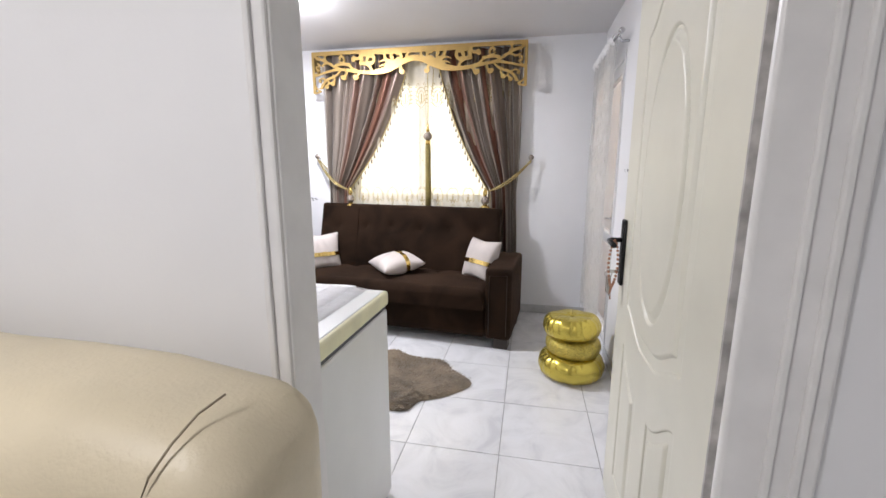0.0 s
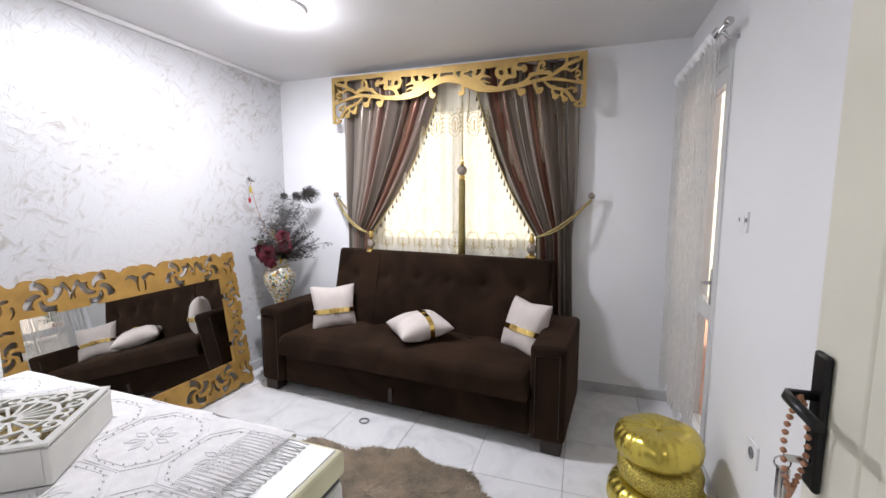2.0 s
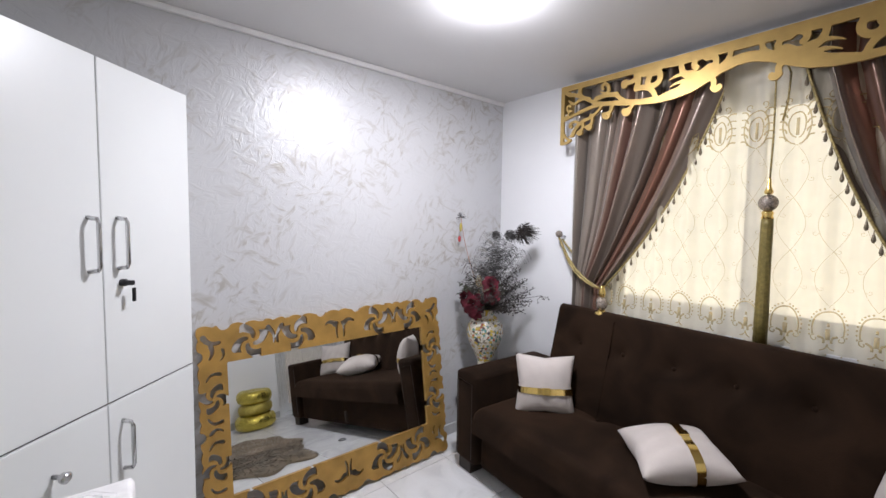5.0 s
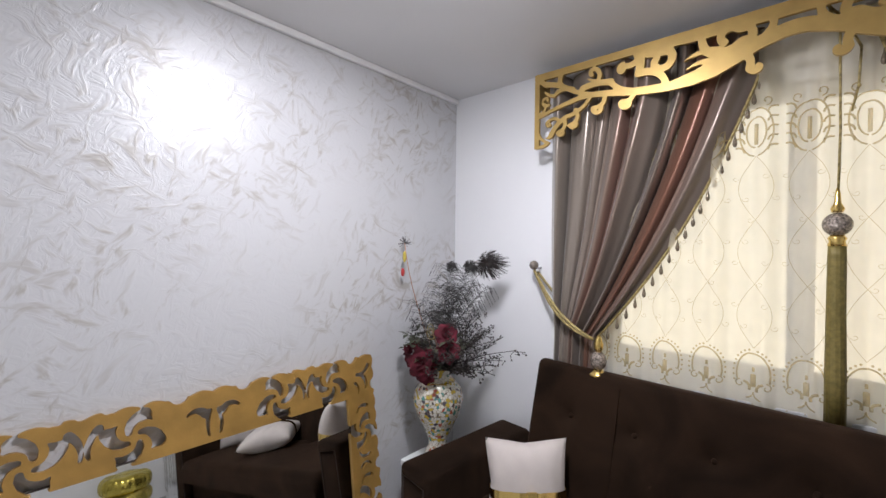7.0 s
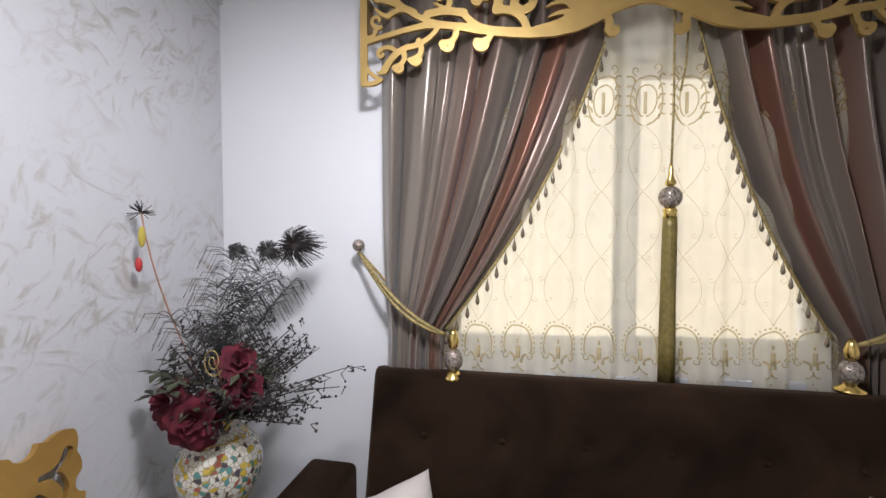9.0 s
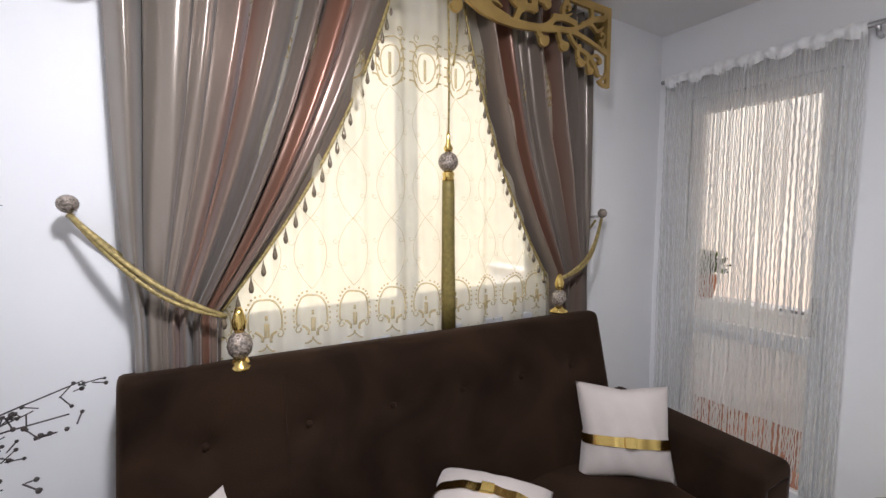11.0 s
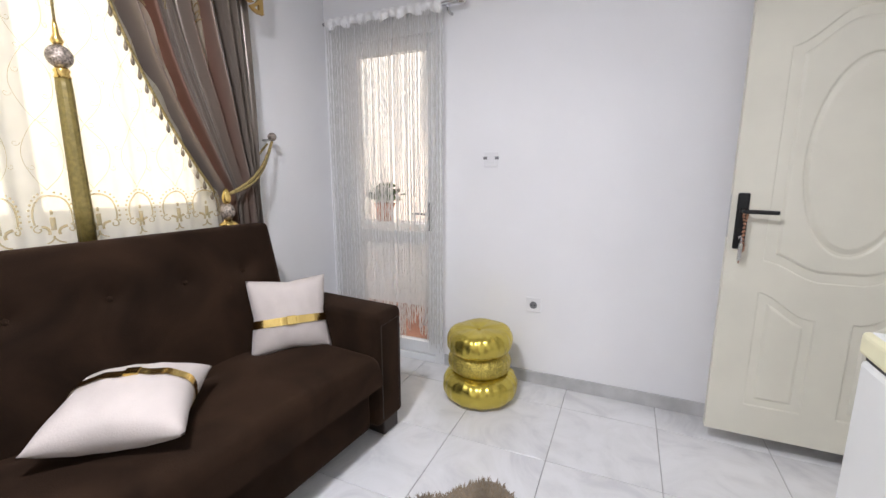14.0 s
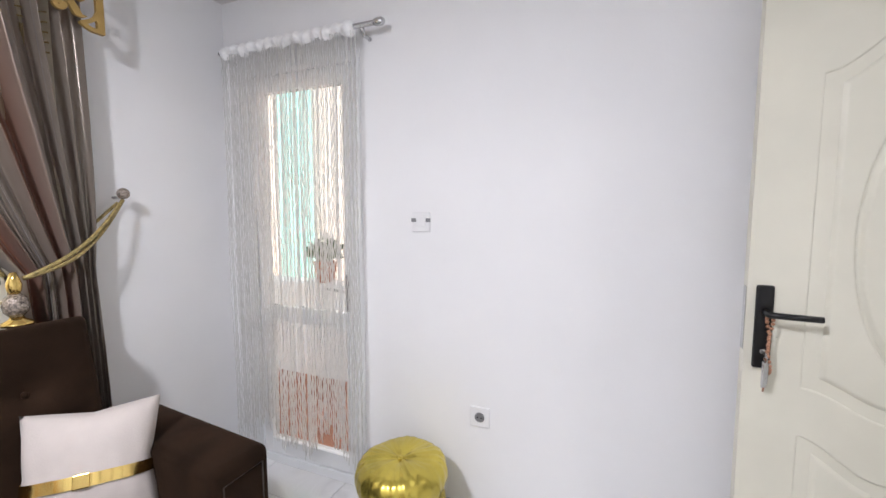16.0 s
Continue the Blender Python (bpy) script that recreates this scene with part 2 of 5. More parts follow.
def sheer(name, color, clear):
    m = bpy.data.materials.new(name)
    m.use_nodes = True
    N, L = m.node_tree.nodes, m.node_tree.links
    N.remove(N["Principled BSDF"])
    out = N["Material Output"]
    tr, di, tl = N.new("ShaderNodeBsdfTransparent"), N.new("ShaderNodeBsdfDiffuse"), N.new("ShaderNodeBsdfTranslucent")
    di.inputs["Color"].default_value = tl.inputs["Color"].default_value = (*color, 1)
    a, b2 = N.new("ShaderNodeMixShader"), N.new("ShaderNodeMixShader")
    a.inputs[0].default_value = 0.6
    co = N.new("ShaderNodeTexCoord")
    nz = N.new("ShaderNodeTexNoise")
    nz.inputs["Scale"].default_value = 9
    L.new(co.outputs["Object"], nz.inputs["Vector"])
    mr = N.new("ShaderNodeMapRange")
    mr.inputs["To Min"].default_value, mr.inputs["To Max"].default_value = 1 - clear - 0.1, 1 - clear + 0.1
    L.new(nz.outputs["Fac"], mr.inputs["Value"])
    L.new(di.outputs[0], a.inputs[1])
    L.new(tl.outputs[0], a.inputs[2])
    L.new(mr.outputs[0], b2.inputs[0])
    L.new(tr.outputs[0], b2.inputs[1])
    L.new(a.outputs[0], b2.inputs[2])
    L.new(b2.outputs[0], out.inputs["Surface"])
    return m


M_tulle = sheer("ivory_tulle", (0.93, 0.87, 0.70), 0.42)
M_string = sheer("silver_white_string", (0.94, 0.935, 0.92), 0.34)
M_embroid = sheer("gold_embroidery", (0.80, 0.66, 0.36), 0.58)


def vase_paint():
    m = mat("painted_ceramic", (0.7, 0.68, 0.6), 0.18, vary=0.05, bump=0.0, coat=0.4)
    N, L = m.node_tree.nodes, m.node_tree.links
    co = node(m, "ShaderNodeTexCoord")
    vo = node(m, "ShaderNodeTexVoronoi", Scale=72.0)
    L.new(co.outputs["Object"], vo.inputs["Vector"])
    r = N.new("ShaderNodeValToRGB")
    r.color_ramp.interpolation = "CONSTANT"
    e = r.color_ramp.elements
    e[0].position, e[0].color = 0.0, (0.72, 0.69, 0.60, 1)
    e[1].position, e[1].color = 0.45, (0.62, 0.45, 0.06, 1)
    for p, c in ((0.58, (0.72, 0.70, 0.62, 1)), (0.72, (0.10, 0.28, 0.26, 1)), (0.80, (0.70, 0.67, 0.58, 1)), (0.90, (0.08, 0.07, 0.09, 1)), (0.95, (0.45, 0.12, 0.08, 1))):
        e.new(p).color = c
    sep = node(m, "ShaderNodeSeparateColor")
    L.new(vo.outputs["Color"], sep.inputs[0])
    L.new(sep.outputs[0], r.inputs["Fac"])
    edge = node(m, "ShaderNodeTexVoronoi", Scale=72.0)
    edge.feature = "DISTANCE_TO_EDGE"
    L.new(co.outputs["Object"], edge.inputs["Vector"])
    lt = N.new("ShaderNodeMath")
    lt.operation = "LESS_THAN"
    lt.inputs[1].default_value = 0.045
    L.new(edge.outputs["Distance"], lt.inputs[0])
    mix = N.new("ShaderNodeMix")
    mix.data_type = "RGBA"
    L.new(lt.outputs[0], mix.inputs["Factor"])
    L.new(r.outputs[0], mix.inputs["A"])
    mix.inputs["B"].default_value = (0.30, 0.24, 0.14, 1)
    L.new(mix.outputs["Result"], N["Principled BSDF"].inputs["Base Color"])
    return m


M_vase = vase_paint()


# ---- mesh helpers ----
def part(name, bm, material, parent=None, label="", smooth=False):
    me = bpy.data.meshes.new(name)
    bm.to_mesh(me)
    bm.free()
    me.materials.append(material)
    if smooth:
        for p in me.polygons:
            p.use_smooth = True
    ob = new(name, me)
    if parent is not None:
        ob.parent = parent
    if label:
        ob["label"] = label
    return ob


def thing(name, m, label, category, group=""):
    ob = new(name)
    ob.matrix_world = m
    return tagged(ob, label, category, group)


def structure(name, bm, material, label, category, smooth=False):
    return tagged(part(name, bm, material, None, "", smooth), label, category, kind="structure")


def add_box(bm, x0, x1, y0, y1, z0, z1, bevel=0.0, seg=2):
    r = bmesh.ops.create_cube(bm, size=1)
    vs = r["verts"]
    bmesh.ops.scale(bm, vec=(x1 - x0, y1 - y0, z1 - z0), verts=vs)
    bmesh.ops.translate(bm, vec=((x0 + x1) / 2, (y0 + y1) / 2, (z0 + z1) / 2), verts=vs)
    if bevel:
        es = list({e for v in vs for e in v.link_edges})
        bmesh.ops.bevel(bm, geom=es, offset=bevel, segments=seg, affect="EDGES", profile=0.5)
    return bm


def box(x0, x1, y0, y1, z0, z1, bevel=0.0, seg=2):
    return add_box(bmesh.new(), x0, x1, y0, y1, z0, z1, bevel, seg)


def prism(points, z0, z1, bevel=0.0):
    bm = bmesh.new()
    vs = [bm.verts.new((x, y, z0)) for x, y in points]
    f = bm.faces.new(vs)
    r = bmesh.ops.extrude_face_region(bm, geom=[f])
    bmesh.ops.translate(bm, vec=(0, 0, z1 - z0), verts=[v for v in r["geom"] if isinstance(v, bmesh.types.BMVert)])
    bmesh.ops.recalc_face_normals(bm, faces=bm.faces)
    if bevel:
        bmesh.ops.bevel(bm, geom=bm.edges[:], offset=bevel, segments=2, affect="EDGES")
    return bm


def grid_mesh(fn, nu, nv, closed_u=False, uv=False):
    """A sheet from fn(u, v) -> xyz, u and v from 0 to 1."""
    bm = bmesh.new()
    cols = nu if closed_u else nu + 1
    vs = [[bm.verts.new(fn(i / nu, j / nv)) for i in range(cols)] for j in range(nv + 1)]
    lay = bm.loops.layers.uv.new("uv") if uv else None
    for j in range(nv):
        for i in range(nu):
            i2 = (i + 1) % cols
            f = bm.faces.new((vs[j][i], vs[j][i2], vs[j + 1][i2], vs[j + 1][i]))
            f.smooth = True
            if uv:
                for lp, (a, b) in zip(f.loops, ((i, j), (i + 1, j), (i + 1, j + 1), (i, j + 1))):
                    lp[lay].uv = (a / nu, b / nv)
    return bm


def lathe(profile, n=24, bm=None, fold=None):
    bm = bm or bmesh.new()
    rings = []
    for r, z in profile:
        ring = []
        for i in range(n):
            a = 2 * math.pi * i / n
            k = fold(a, r, z) if fold else 1
            ring.append(bm.verts.new((r * k * math.cos(a), r * k * math.sin(a), z)))
        rings.append(ring)
    for a, b in zip(rings, rings[1:]):
        for i in range(n):
            f = bm.faces.new((a[i], a[(i + 1) % n], b[(i + 1) % n], b[i]))
            f.smooth = True
    bm.faces.new(rings[0][::-1])
    bm.faces.new(rings[-1])
    return bm


def tube(points, radius, n=6, bm=None, taper=1.0):
    """A round tube along points."""
    bm = bm or bmesh.new()
    pts = [Vector(p) for p in points]
    rings = []
    for k, p in enumerate(pts):
        d = (pts[min(k + 1, len(pts) - 1)] - pts[max(k - 1, 0)]).normalized()
        a = d.cross(Vector((0, 0, 1)) if abs(d.z) < 0.9 else Vector((1, 0, 0))).normalized()
        b = d.cross(a)
        r = radius * (1 + (taper - 1) * k / max(1, len(pts) - 1))
        rings.append([bm.verts.new(p + r * (math.cos(2 * math.pi * i / n) * a + math.sin(2 * math.pi * i / n) * b)) for i in range(n)])
    for a, b in zip(rings, rings[1:]):
        for i in range(n):
            bm.faces.new((a[i], a[(i + 1) % n], b[(i + 1) % n], b[i])).smooth = True
    bm.faces.new(rings[0][::-1])
    bm.faces.new(rings[-1])
    return bm


def ball(r, n=10, c=(0, 0, 0), s=(1, 1, 1), bm=None):
    bm = bm or bmesh.new()
    res = bmesh.ops.create_uvsphere(bm, u_segments=n, v_segments=max(5, n * 2 // 3), radius=r)
    bmesh.ops.scale(bm, vec=s, verts=res["verts"])
    bmesh.ops.translate(bm, vec=c, verts=res["verts"])
    for v in res["verts"]:
        for f in v.link_faces:
            f.smooth = True
    return bm


# fretwork: solid where the field is below zero, cut out of a board
def f_stroke(X, Z, pts, r0, r1):
    d = np.full(X.shape, 9.0)
    n = len(pts) - 1
    for k in range(n):
        (ax, az), (bx, bz) = pts[k], pts[k + 1]
        vx, vz = bx - ax, bz - az
        h = np.clip(((X - ax) * vx + (Z - az) * vz) / (vx * vx + vz * vz + 1e-12), 0, 1)
        dd = np.hypot(X - ax - h * vx, Z - az - h * vz) - (r0 + (r1 - r0) * (k + h) / n)
        d = np.minimum(d, dd)
    return d


def f_box(X, Z, x0, x1, z0, z1):
    return np.maximum(np.maximum(x0 - X, X - x1), np.maximum(z0 - Z, Z - z1))


def spiral(cx, cz, r, a0, turns, shrink=0.25, n=22):
    """Points of a scroll that winds in to (cx, cz)."""
    out = []
    for k in range(n + 1):
        s = k / n
        a = radians(a0) + turns * 2 * math.pi * s
        q = r * (1 - (1 - shrink) * s)
        out.append((cx + q * math.cos(a), cz + q * math.sin(a)))
    return out


def bow(p, q, bend, n=12):
    """An arc from p to q that bows sideways by bend."""
    dx, dz = q[0] - p[0], q[1] - p[1]
    return [(p[0] + dx * s - dz * bend * 4 * s * (1 - s), p[1] + dz * s + dx * bend * 4 * s * (1 - s)) for s in (k / n for k in range(n + 1))]


def fretwork(field, x0, x1, z0, z1, step, thick):
    """The board in the xz plane, from y = 0 to y = thick; front at y = 0."""
    nx, nz = int(round((x1 - x0) / step)), int(round((z1 - z0) / step))
    xs, zs = np.linspace(x0, x1, nx + 1), np.linspace(z0, z1, nz + 1)
    X, Z = np.meshgrid(xs, zs)
    F = field(X, Z)
    F[0, :] = F[-1, :] = 0.002
    F[:, 0] = F[:, -1] = 0.001
    verts, faces, index = [], [], {}

    def vid(key, x, z):
        if key not in index:
            index[key] = len(verts)
            verts.append((x, 0.0, z))
            verts.append((x, thick, z))
        return index[key]

    inside = F < 0
    for j in range(nz):
        row = inside[j:j + 2]
        if not row.any():
            continue
        for i in range(nx):
            c = ((j, i), (j, i + 1), (j + 1, i + 1), (j + 1, i))
            s = [inside[a] for a in c]
            if not any(s):
                continue
            poly, cut = [], []
            for k in range(4):
                a, b = c[k], c[(k + 1) % 4]
                if s[k]:
                    poly.append(vid(a, xs[a[1]], zs[a[0]]))
                if s[k] != s[(k + 1) % 4]:
                    t = F[a] / (F[a] - F[b])
                    v = vid((min(a, b), max(a, b)), xs[a[1]] + t * (xs[b[1]] - xs[a[1]]), zs[a[0]] + t * (zs[b[0]] - zs[a[0]]))
                    poly.append(v)
                    cut.append((v, s[k]))
            if len(poly) < 3:
                continue
            faces.append(tuple(poly))
            faces.append(tuple(v + 1 for v in reversed(poly)))
            if len(cut) == 2:
                (a, sa), (b, _) = cut
                if sa:
                    a, b = b, a
                faces.append((a, a + 1, b + 1, b) if not sa else (b, a, a + 1, b + 1))
    me = bpy.data.meshes.new("board")
    me.from_pydata(verts, [], faces)
    bm = bmesh.new()
    bm.from_mesh(me)
    bpy.data.meshes.remove(me)
    bmesh.ops.recalc_face_normals(bm, faces=bm.faces[:])
    return bm


# ---- the room's shell ----
XW, XE, YS, YN, ZC = -2.575, 0.575, 0.77, 3.82, 2.41


def holed_wall(axis, a0, a1, u0, u1, z1, hole):
    """A wall of thickness a0..a1 along axis 'x' or 'y', from u0 to u1, with one opening (h0, h1, low, high)."""
    bm = bmesh.new()
    h0, h1, lo, hi = hole
    for s0, s1, q0, q1 in ((u0, h0, 0, z1), (h1, u1, 0, z1), (h0, h1, 0, lo), (h0, h1, hi, z1)):
        if q1 - q0 > 0.001:
            if axis == "x":
                add_box(bm, s0, s1, a0, a1, q0, q1)
            else:
                add_box(bm, a0, a1, s0, s1, q0, q1)
    return bm


WIN = (-1.74, -0.22, 0.97, 2.19)
GDOOR = (2.985, 3.69, 0.0, 2.07)
HDOOR = (-0.455, 0.40, 0.0, 2.07)
structure("wall_west", box(XW - 0.12, XW, -2.3, YN, 0, ZC), M_pearl, "pearlescent silver-white trowelled plaster wall", "wall")
structure("wall_north", holed_wall("x", YN, YN + 0.2, XW - 0.12, XE + 0.15, ZC, WIN), M_wall, "white painted wall round the curtained window", "wall")
structure("wall_east", holed_wall("y", XE, XE + 0.15, 0.66, YN, ZC, GDOOR), M_wall, "white painted wall with a glazed garden door", "wall")
structure("wall_south", holed_wall("x", 0.69, YS, XW, XE, ZC, HDOOR), M_wall, "white painted wall with the entrance doorway", "wall")
structure("wall_hall_east", box(1.7, 1.82, -2.3, 0.66, 0, ZC), M_wall, "plain white hall wall", "wall")
structure("wall_hall_south", box(XW - 0.12, 1.82, -2.42, -2.3, 0, ZC), M_wall, "plain white hall wall", "wall")
structure("wall_hall_north", box(XE, 1.7, 0.66, 0.78, 0, ZC), M_wall, "plain white hall wall beside the doorway", "wall")
structure("ceiling", box(XW - 0.12, 1.82, -2.42, YN + 0.2, ZC, ZC + 0.15), M_ceil, "smooth off-white painted ceiling", "ceiling")
bm = box(XW, XW + 0.022, YS, YN, ZC - 0.03, ZC - 0.001, 0.006)
structure("trim_1", bm, M_trim, "thin white cornice along the pearl wall", "trim")
floor = structure("floor", box(XW - 0.12, 1.82, -2.42, YN + 0.2, -0.12, -0.004), M_grout, "pale glossy marble tile floor with grey joints", "floor")

# skirting of grey stone
for i, (a, b, c, d) in enumerate((
        (XE - 0.012, XE, 1.0, 2.97), (XE - 0.012, XE, 3.71, YN - 0.013), (XW, XE, YN - 0.012, YN), (XW, XW + 0.012, 1.75, YN - 0.013))):
    structure("baseboard_%d" % (i + 1), box(a, b, c, d, 0, 0.075, 0.002, 1), M_skirt, "low grey stone skirting along the wall", "skirting")

# doorway lining and casings
door_trim = bmesh.new()
for x0, x1 in ((HDOOR[0], HDOOR[0] + 0.02), (HDOOR[1] - 0.022, HDOOR[1])):
    add_box(door_trim, x0, x1, 0.68, YS + 0.012, 0, 2.04, 0.004)
add_box(door_trim, HDOOR[0], HDOOR[1], 0.68, YS + 0.012, 2.04, 2.07, 0.004)
for y0, y1 in ((0.672, 0.69), (YS, YS + 0.016)):
    add_box(door_trim, HDOOR[0] - 0.03, HDOOR[0] + 0.016, y0, y1, 0, 2.13, 0.006)
    add_box(door_trim, (0.318 if y0 < 0.7 else HDOOR[1] - 0.003), HDOOR[1] + 0.06, y0, y1, 0, 2.13, 0.008, 4)
    add_box(door_trim, HDOOR[0] - 0.07, HDOOR[1] + 0.07, y0 + 0.002, y1 - 0.002, 2.06, 2.13, 0.006)
for x in (HDOOR[0] - 0.016, 0.385, 0.425):
    add_box(door_trim, x - 0.006, x + 0.006, 0.664, 0.674, 0, 2.12, 0.003)
structure("trim_2", door_trim, M_trim, "white gloss moulded door casing, slightly scuffed", "door frame")


# ---- doors and window ----
def bump_curve(s):
    """An ogee between 0 at the ends and 1 in the middle."""
    return 0.5 - 0.5 * math.cos(math.pi * min(1, max(0, s)))


def door_relief(y, z):
    """Depth of the moulding on the leaf; y across from the hinge, z up."""
    c = 0.395
    u = abs(y - c)
    s = 1 - u / 0.26
    top = 1.70 + 0.12 * bump_curve(s * 1.25)
    low = 0.87 - 0.075 * bump_curve(s * 1.25)
    d1 = min(0.255 - u, top - z, z - low)
    ov = (1 - math.hypot(u / 0.17, (z - 1.28) / 0.38)) * 0.17
    cap = 0.735 - 0.10 * bump_curve((0.27 - u) / 0.2)
    d2 = min(0.255 - u, u - 0.06, cap - z, z - 0.225)
    h = 0.0
    for d, w, deep in ((d1, 0.046, 0.030), (d2, 0.040, 0.027), (ov, 0.016, 0.009)):
        if 0 < d < w:
            q = d / w
            h -= deep * (q / 0.22 if q < 0.22 else 0.5 + 0.5 * math.cos(math.pi * (q - 0.22) / 0.78))
        if d >= w and deep > 0.005:
            h += 0.003
    return h


leaf = thing("door_1", pose(0.335, 0.75, 0), "cream moulded-panel interior door standing open", "door")
leaf["kind"] = "structure"
W_D = 0.81
part("door_panel", grid_mesh(lambda u, v: (-door_relief(u * W_D - 0.025, 0.08 + v * 1.95), u * W_D, 0.08 + v * 1.95), 200, 480), M_door, leaf)
part("door_core", box(0.004, 0.04, 0.0, W_D, 0.08, 2.03), M_door, leaf)
part("door_edge", box(-0.001, 0.041, -0.004, 0.002, 0.08, 2.03), M_wood_raw, leaf, "bare worn timber edge")
for z in (0.30, 0.98, 1.80):
    part("hinge", tube([(0.022, -0.008, z), (0.022, -0.008, z + 0.10)], 0.008, 8), M_wood_raw, leaf)
handle = part("handle_plate", box(-0.012, 0.0, W_D - 0.060, W_D - 0.018, 0.915, 1.148, 0.006), M_black, leaf, "black metal handle plate")
part("lever", tube([(-0.006, W_D - 0.04, 1.075), (-0.05, W_D - 0.04, 1.075), (-0.056, W_D - 0.055, 1.075), (-0.056, W_D - 0.15, 1.073)], 0.0085, 8), M_black, handle)
part("keyhole", lathe([(0.007, 0), (0.007, 0.006)], 10), M_chrome, handle).matrix_local = pose(-0.012, W_D - 0.039, 0.965, 0, -90, 0)
part("latch_plate", box(0.008, 0.032, W_D, W_D + 0.002, 0.96, 1.14), M_chrome, leaf)

# keys in the lock and a string of prayer beads on the lever
keys = thing("key_bunch", pose(0.318, 0.75 + W_D - 0.039, 0.962), "small metal keys hanging in the door lock", "keys")
part("key_in_lock", box(-0.03, 0.012, -0.002, 0.002, -0.006, 0.006, 0.001), M_chrome, keys)
part("ring", tube([(-0.03 + 0.012 * math.cos(a), 0.0, -0.01 + 0.012 * math.sin(a)) for a in np.linspace(0, 2 * math.pi, 13)], 0.0015, 5), M_chrome, keys)
for k in range(3):
    part("key", box(-0.036 + 0.006 * k, -0.032 + 0.006 * k, -0.006, 0.006, -0.075 - 0.008 * k, -0.018, 0.001), M_chrome, keys)
beads = thing("prayer_beads", pose(0.300, 0.75 + W_D - 0.046, 1.064), "copper-coloured prayer beads looped over the door lever", "beads")
bead = ball(0.0052, 6)
bead_mesh = bpy.data.meshes.new("bead")
bead.to_mesh(bead_mesh)
bead.free()
bead_mesh.materials.append(M_copperbead)
for k in range(32):
    a = 2 * math.pi * k / 32
    ob = new("bead", bead_mesh)
    ob.parent = beads
    ob.matrix_local = Matrix.Translation((0.014 * math.sin(a), 0.005 * math.sin(3 * a), -0.072 + 0.082 * math.cos(a)))
part("bead_tail", tube([(0, 0, -0.154), (-0.004, 0.004, -0.18), (0, 0.006, -0.205)], 0.005, 6, taper=0.5), M_copperbead, beads)

# window in the north wall
win = thing("window_1", pose(0, 0, 0), "white sliding window bright with daylight behind sheer net", "window")
win["kind"] = "structure"
x0, x1, z0, z1 = WIN
yf = YN + 0.05
fr = bmesh.new()
for a in ((x0, x1, z0, z0 + 0.055), (x0, x1, z1 - 0.055, z1), (x0, x0 + 0.055, z0 + 0.055, z1 - 0.055), (x1 - 0.055, x1, z0 + 0.055, z1 - 0.055)):
    add_box(fr, a[0], a[1], yf, yf + 0.07, a[2], a[3], 0.004)
part("window_frame", fr, M_pvc, win)
for s0, s1, dy in ((x0 + 0.056, -0.955, 0.012), (-1.035, x1 - 0.056, 0.038)):
    sash = bmesh.new()
    for a in ((s0, s1, z0 + 0.057, z0 + 0.117), (s0, s1, z1 - 0.117, z1 - 0.057), (s0, s0 + 0.06, z0 + 0.117, z1 - 0.117), (s1 - 0.06, s1, z0 + 0.117, z1 - 0.117)):
        add_box(sash, a[0], a[1], yf + dy, yf + dy + 0.024, a[2], a[3], 0.003)
    so = part("sash", sash, M_pvc, win)
    pane = part("pane", box(s0 + 0.058, s1 - 0.058, yf + dy + 0.010, yf + dy + 0.014, z0 + 0.115, z1 - 0.115), M_glass, so)
    pane.visible_shadow = False
part("window_sill", box(x0 - 0.03, x1 + 0.03, YN - 0.03, yf, z0 - 0.03, z0 - 0.002, 0.004), M_skirt, win)

# glazed garden door in the east wall
gd = thing("door_2", pose(0, 0, 0), "white glazed garden door behind a string curtain", "door")
gd["kind"] = "structure"
y0, y1, z1 = GDOOR[0], GDOOR[1], GDOOR[3]
fr = bmesh.new()
for a in ((y0, y0 + 0.05, 0, z1), (y1 - 0.05, y1, 0, z1), (y0 + 0.05, y1 - 0.05, z1 - 0.05, z1), (y0 + 0.05, y1 - 0.05, 0, 0.045)):
    add_box(fr, XE - 0.006, XE + 0.06, a[0], a[1], a[2], a[3], 0.004)
part("door_frame", fr, M_pvc, gd)
lf = bmesh.new()
for a in ((y0 + 0.052, y0 + 0.105, 0.05, z1 - 0.052), (y1 - 0.105, y1 - 0.052, 0.05, z1 - 0.052), (y0 + 0.105, y1 - 0.105, z1 - 0.13, z1 - 0.052), (y0 + 0.105, y1 - 0.105, 0.05, 0.13), (y0 + 0.105, y1 - 0.105, 0.78, 0.86)):
    add_box(lf, XE + 0.004, XE + 0.05, a[0], a[1], a[2], a[3], 0.003)
lf = part("door_leaf", lf, M_pvc, gd)
for a, b in ((0.128, 0.782), (0.858, z1 - 0.128)):
    pane = part("pane", box(XE + 0.025, XE + 0.030, y0 + 0.103, y1 - 0.103, a, b), M_glass, lf)
    pane.visible_shadow = False
part("door_handle", tube([(XE + 0.004, y0 + 0.09, 0.98), (XE - 0.035, y0 + 0.09, 0.98), (XE - 0.038, y0 + 0.10, 0.98), (XE - 0.038, y0 + 0.2, 0.98)], 0.008, 8), M_chrome, lf)
part("handle_plate", box(XE - 0.003, XE + 0.006, y0 + 0.075, y0 + 0.105, 0.87, 1.05, 0.003), M_chrome, lf)

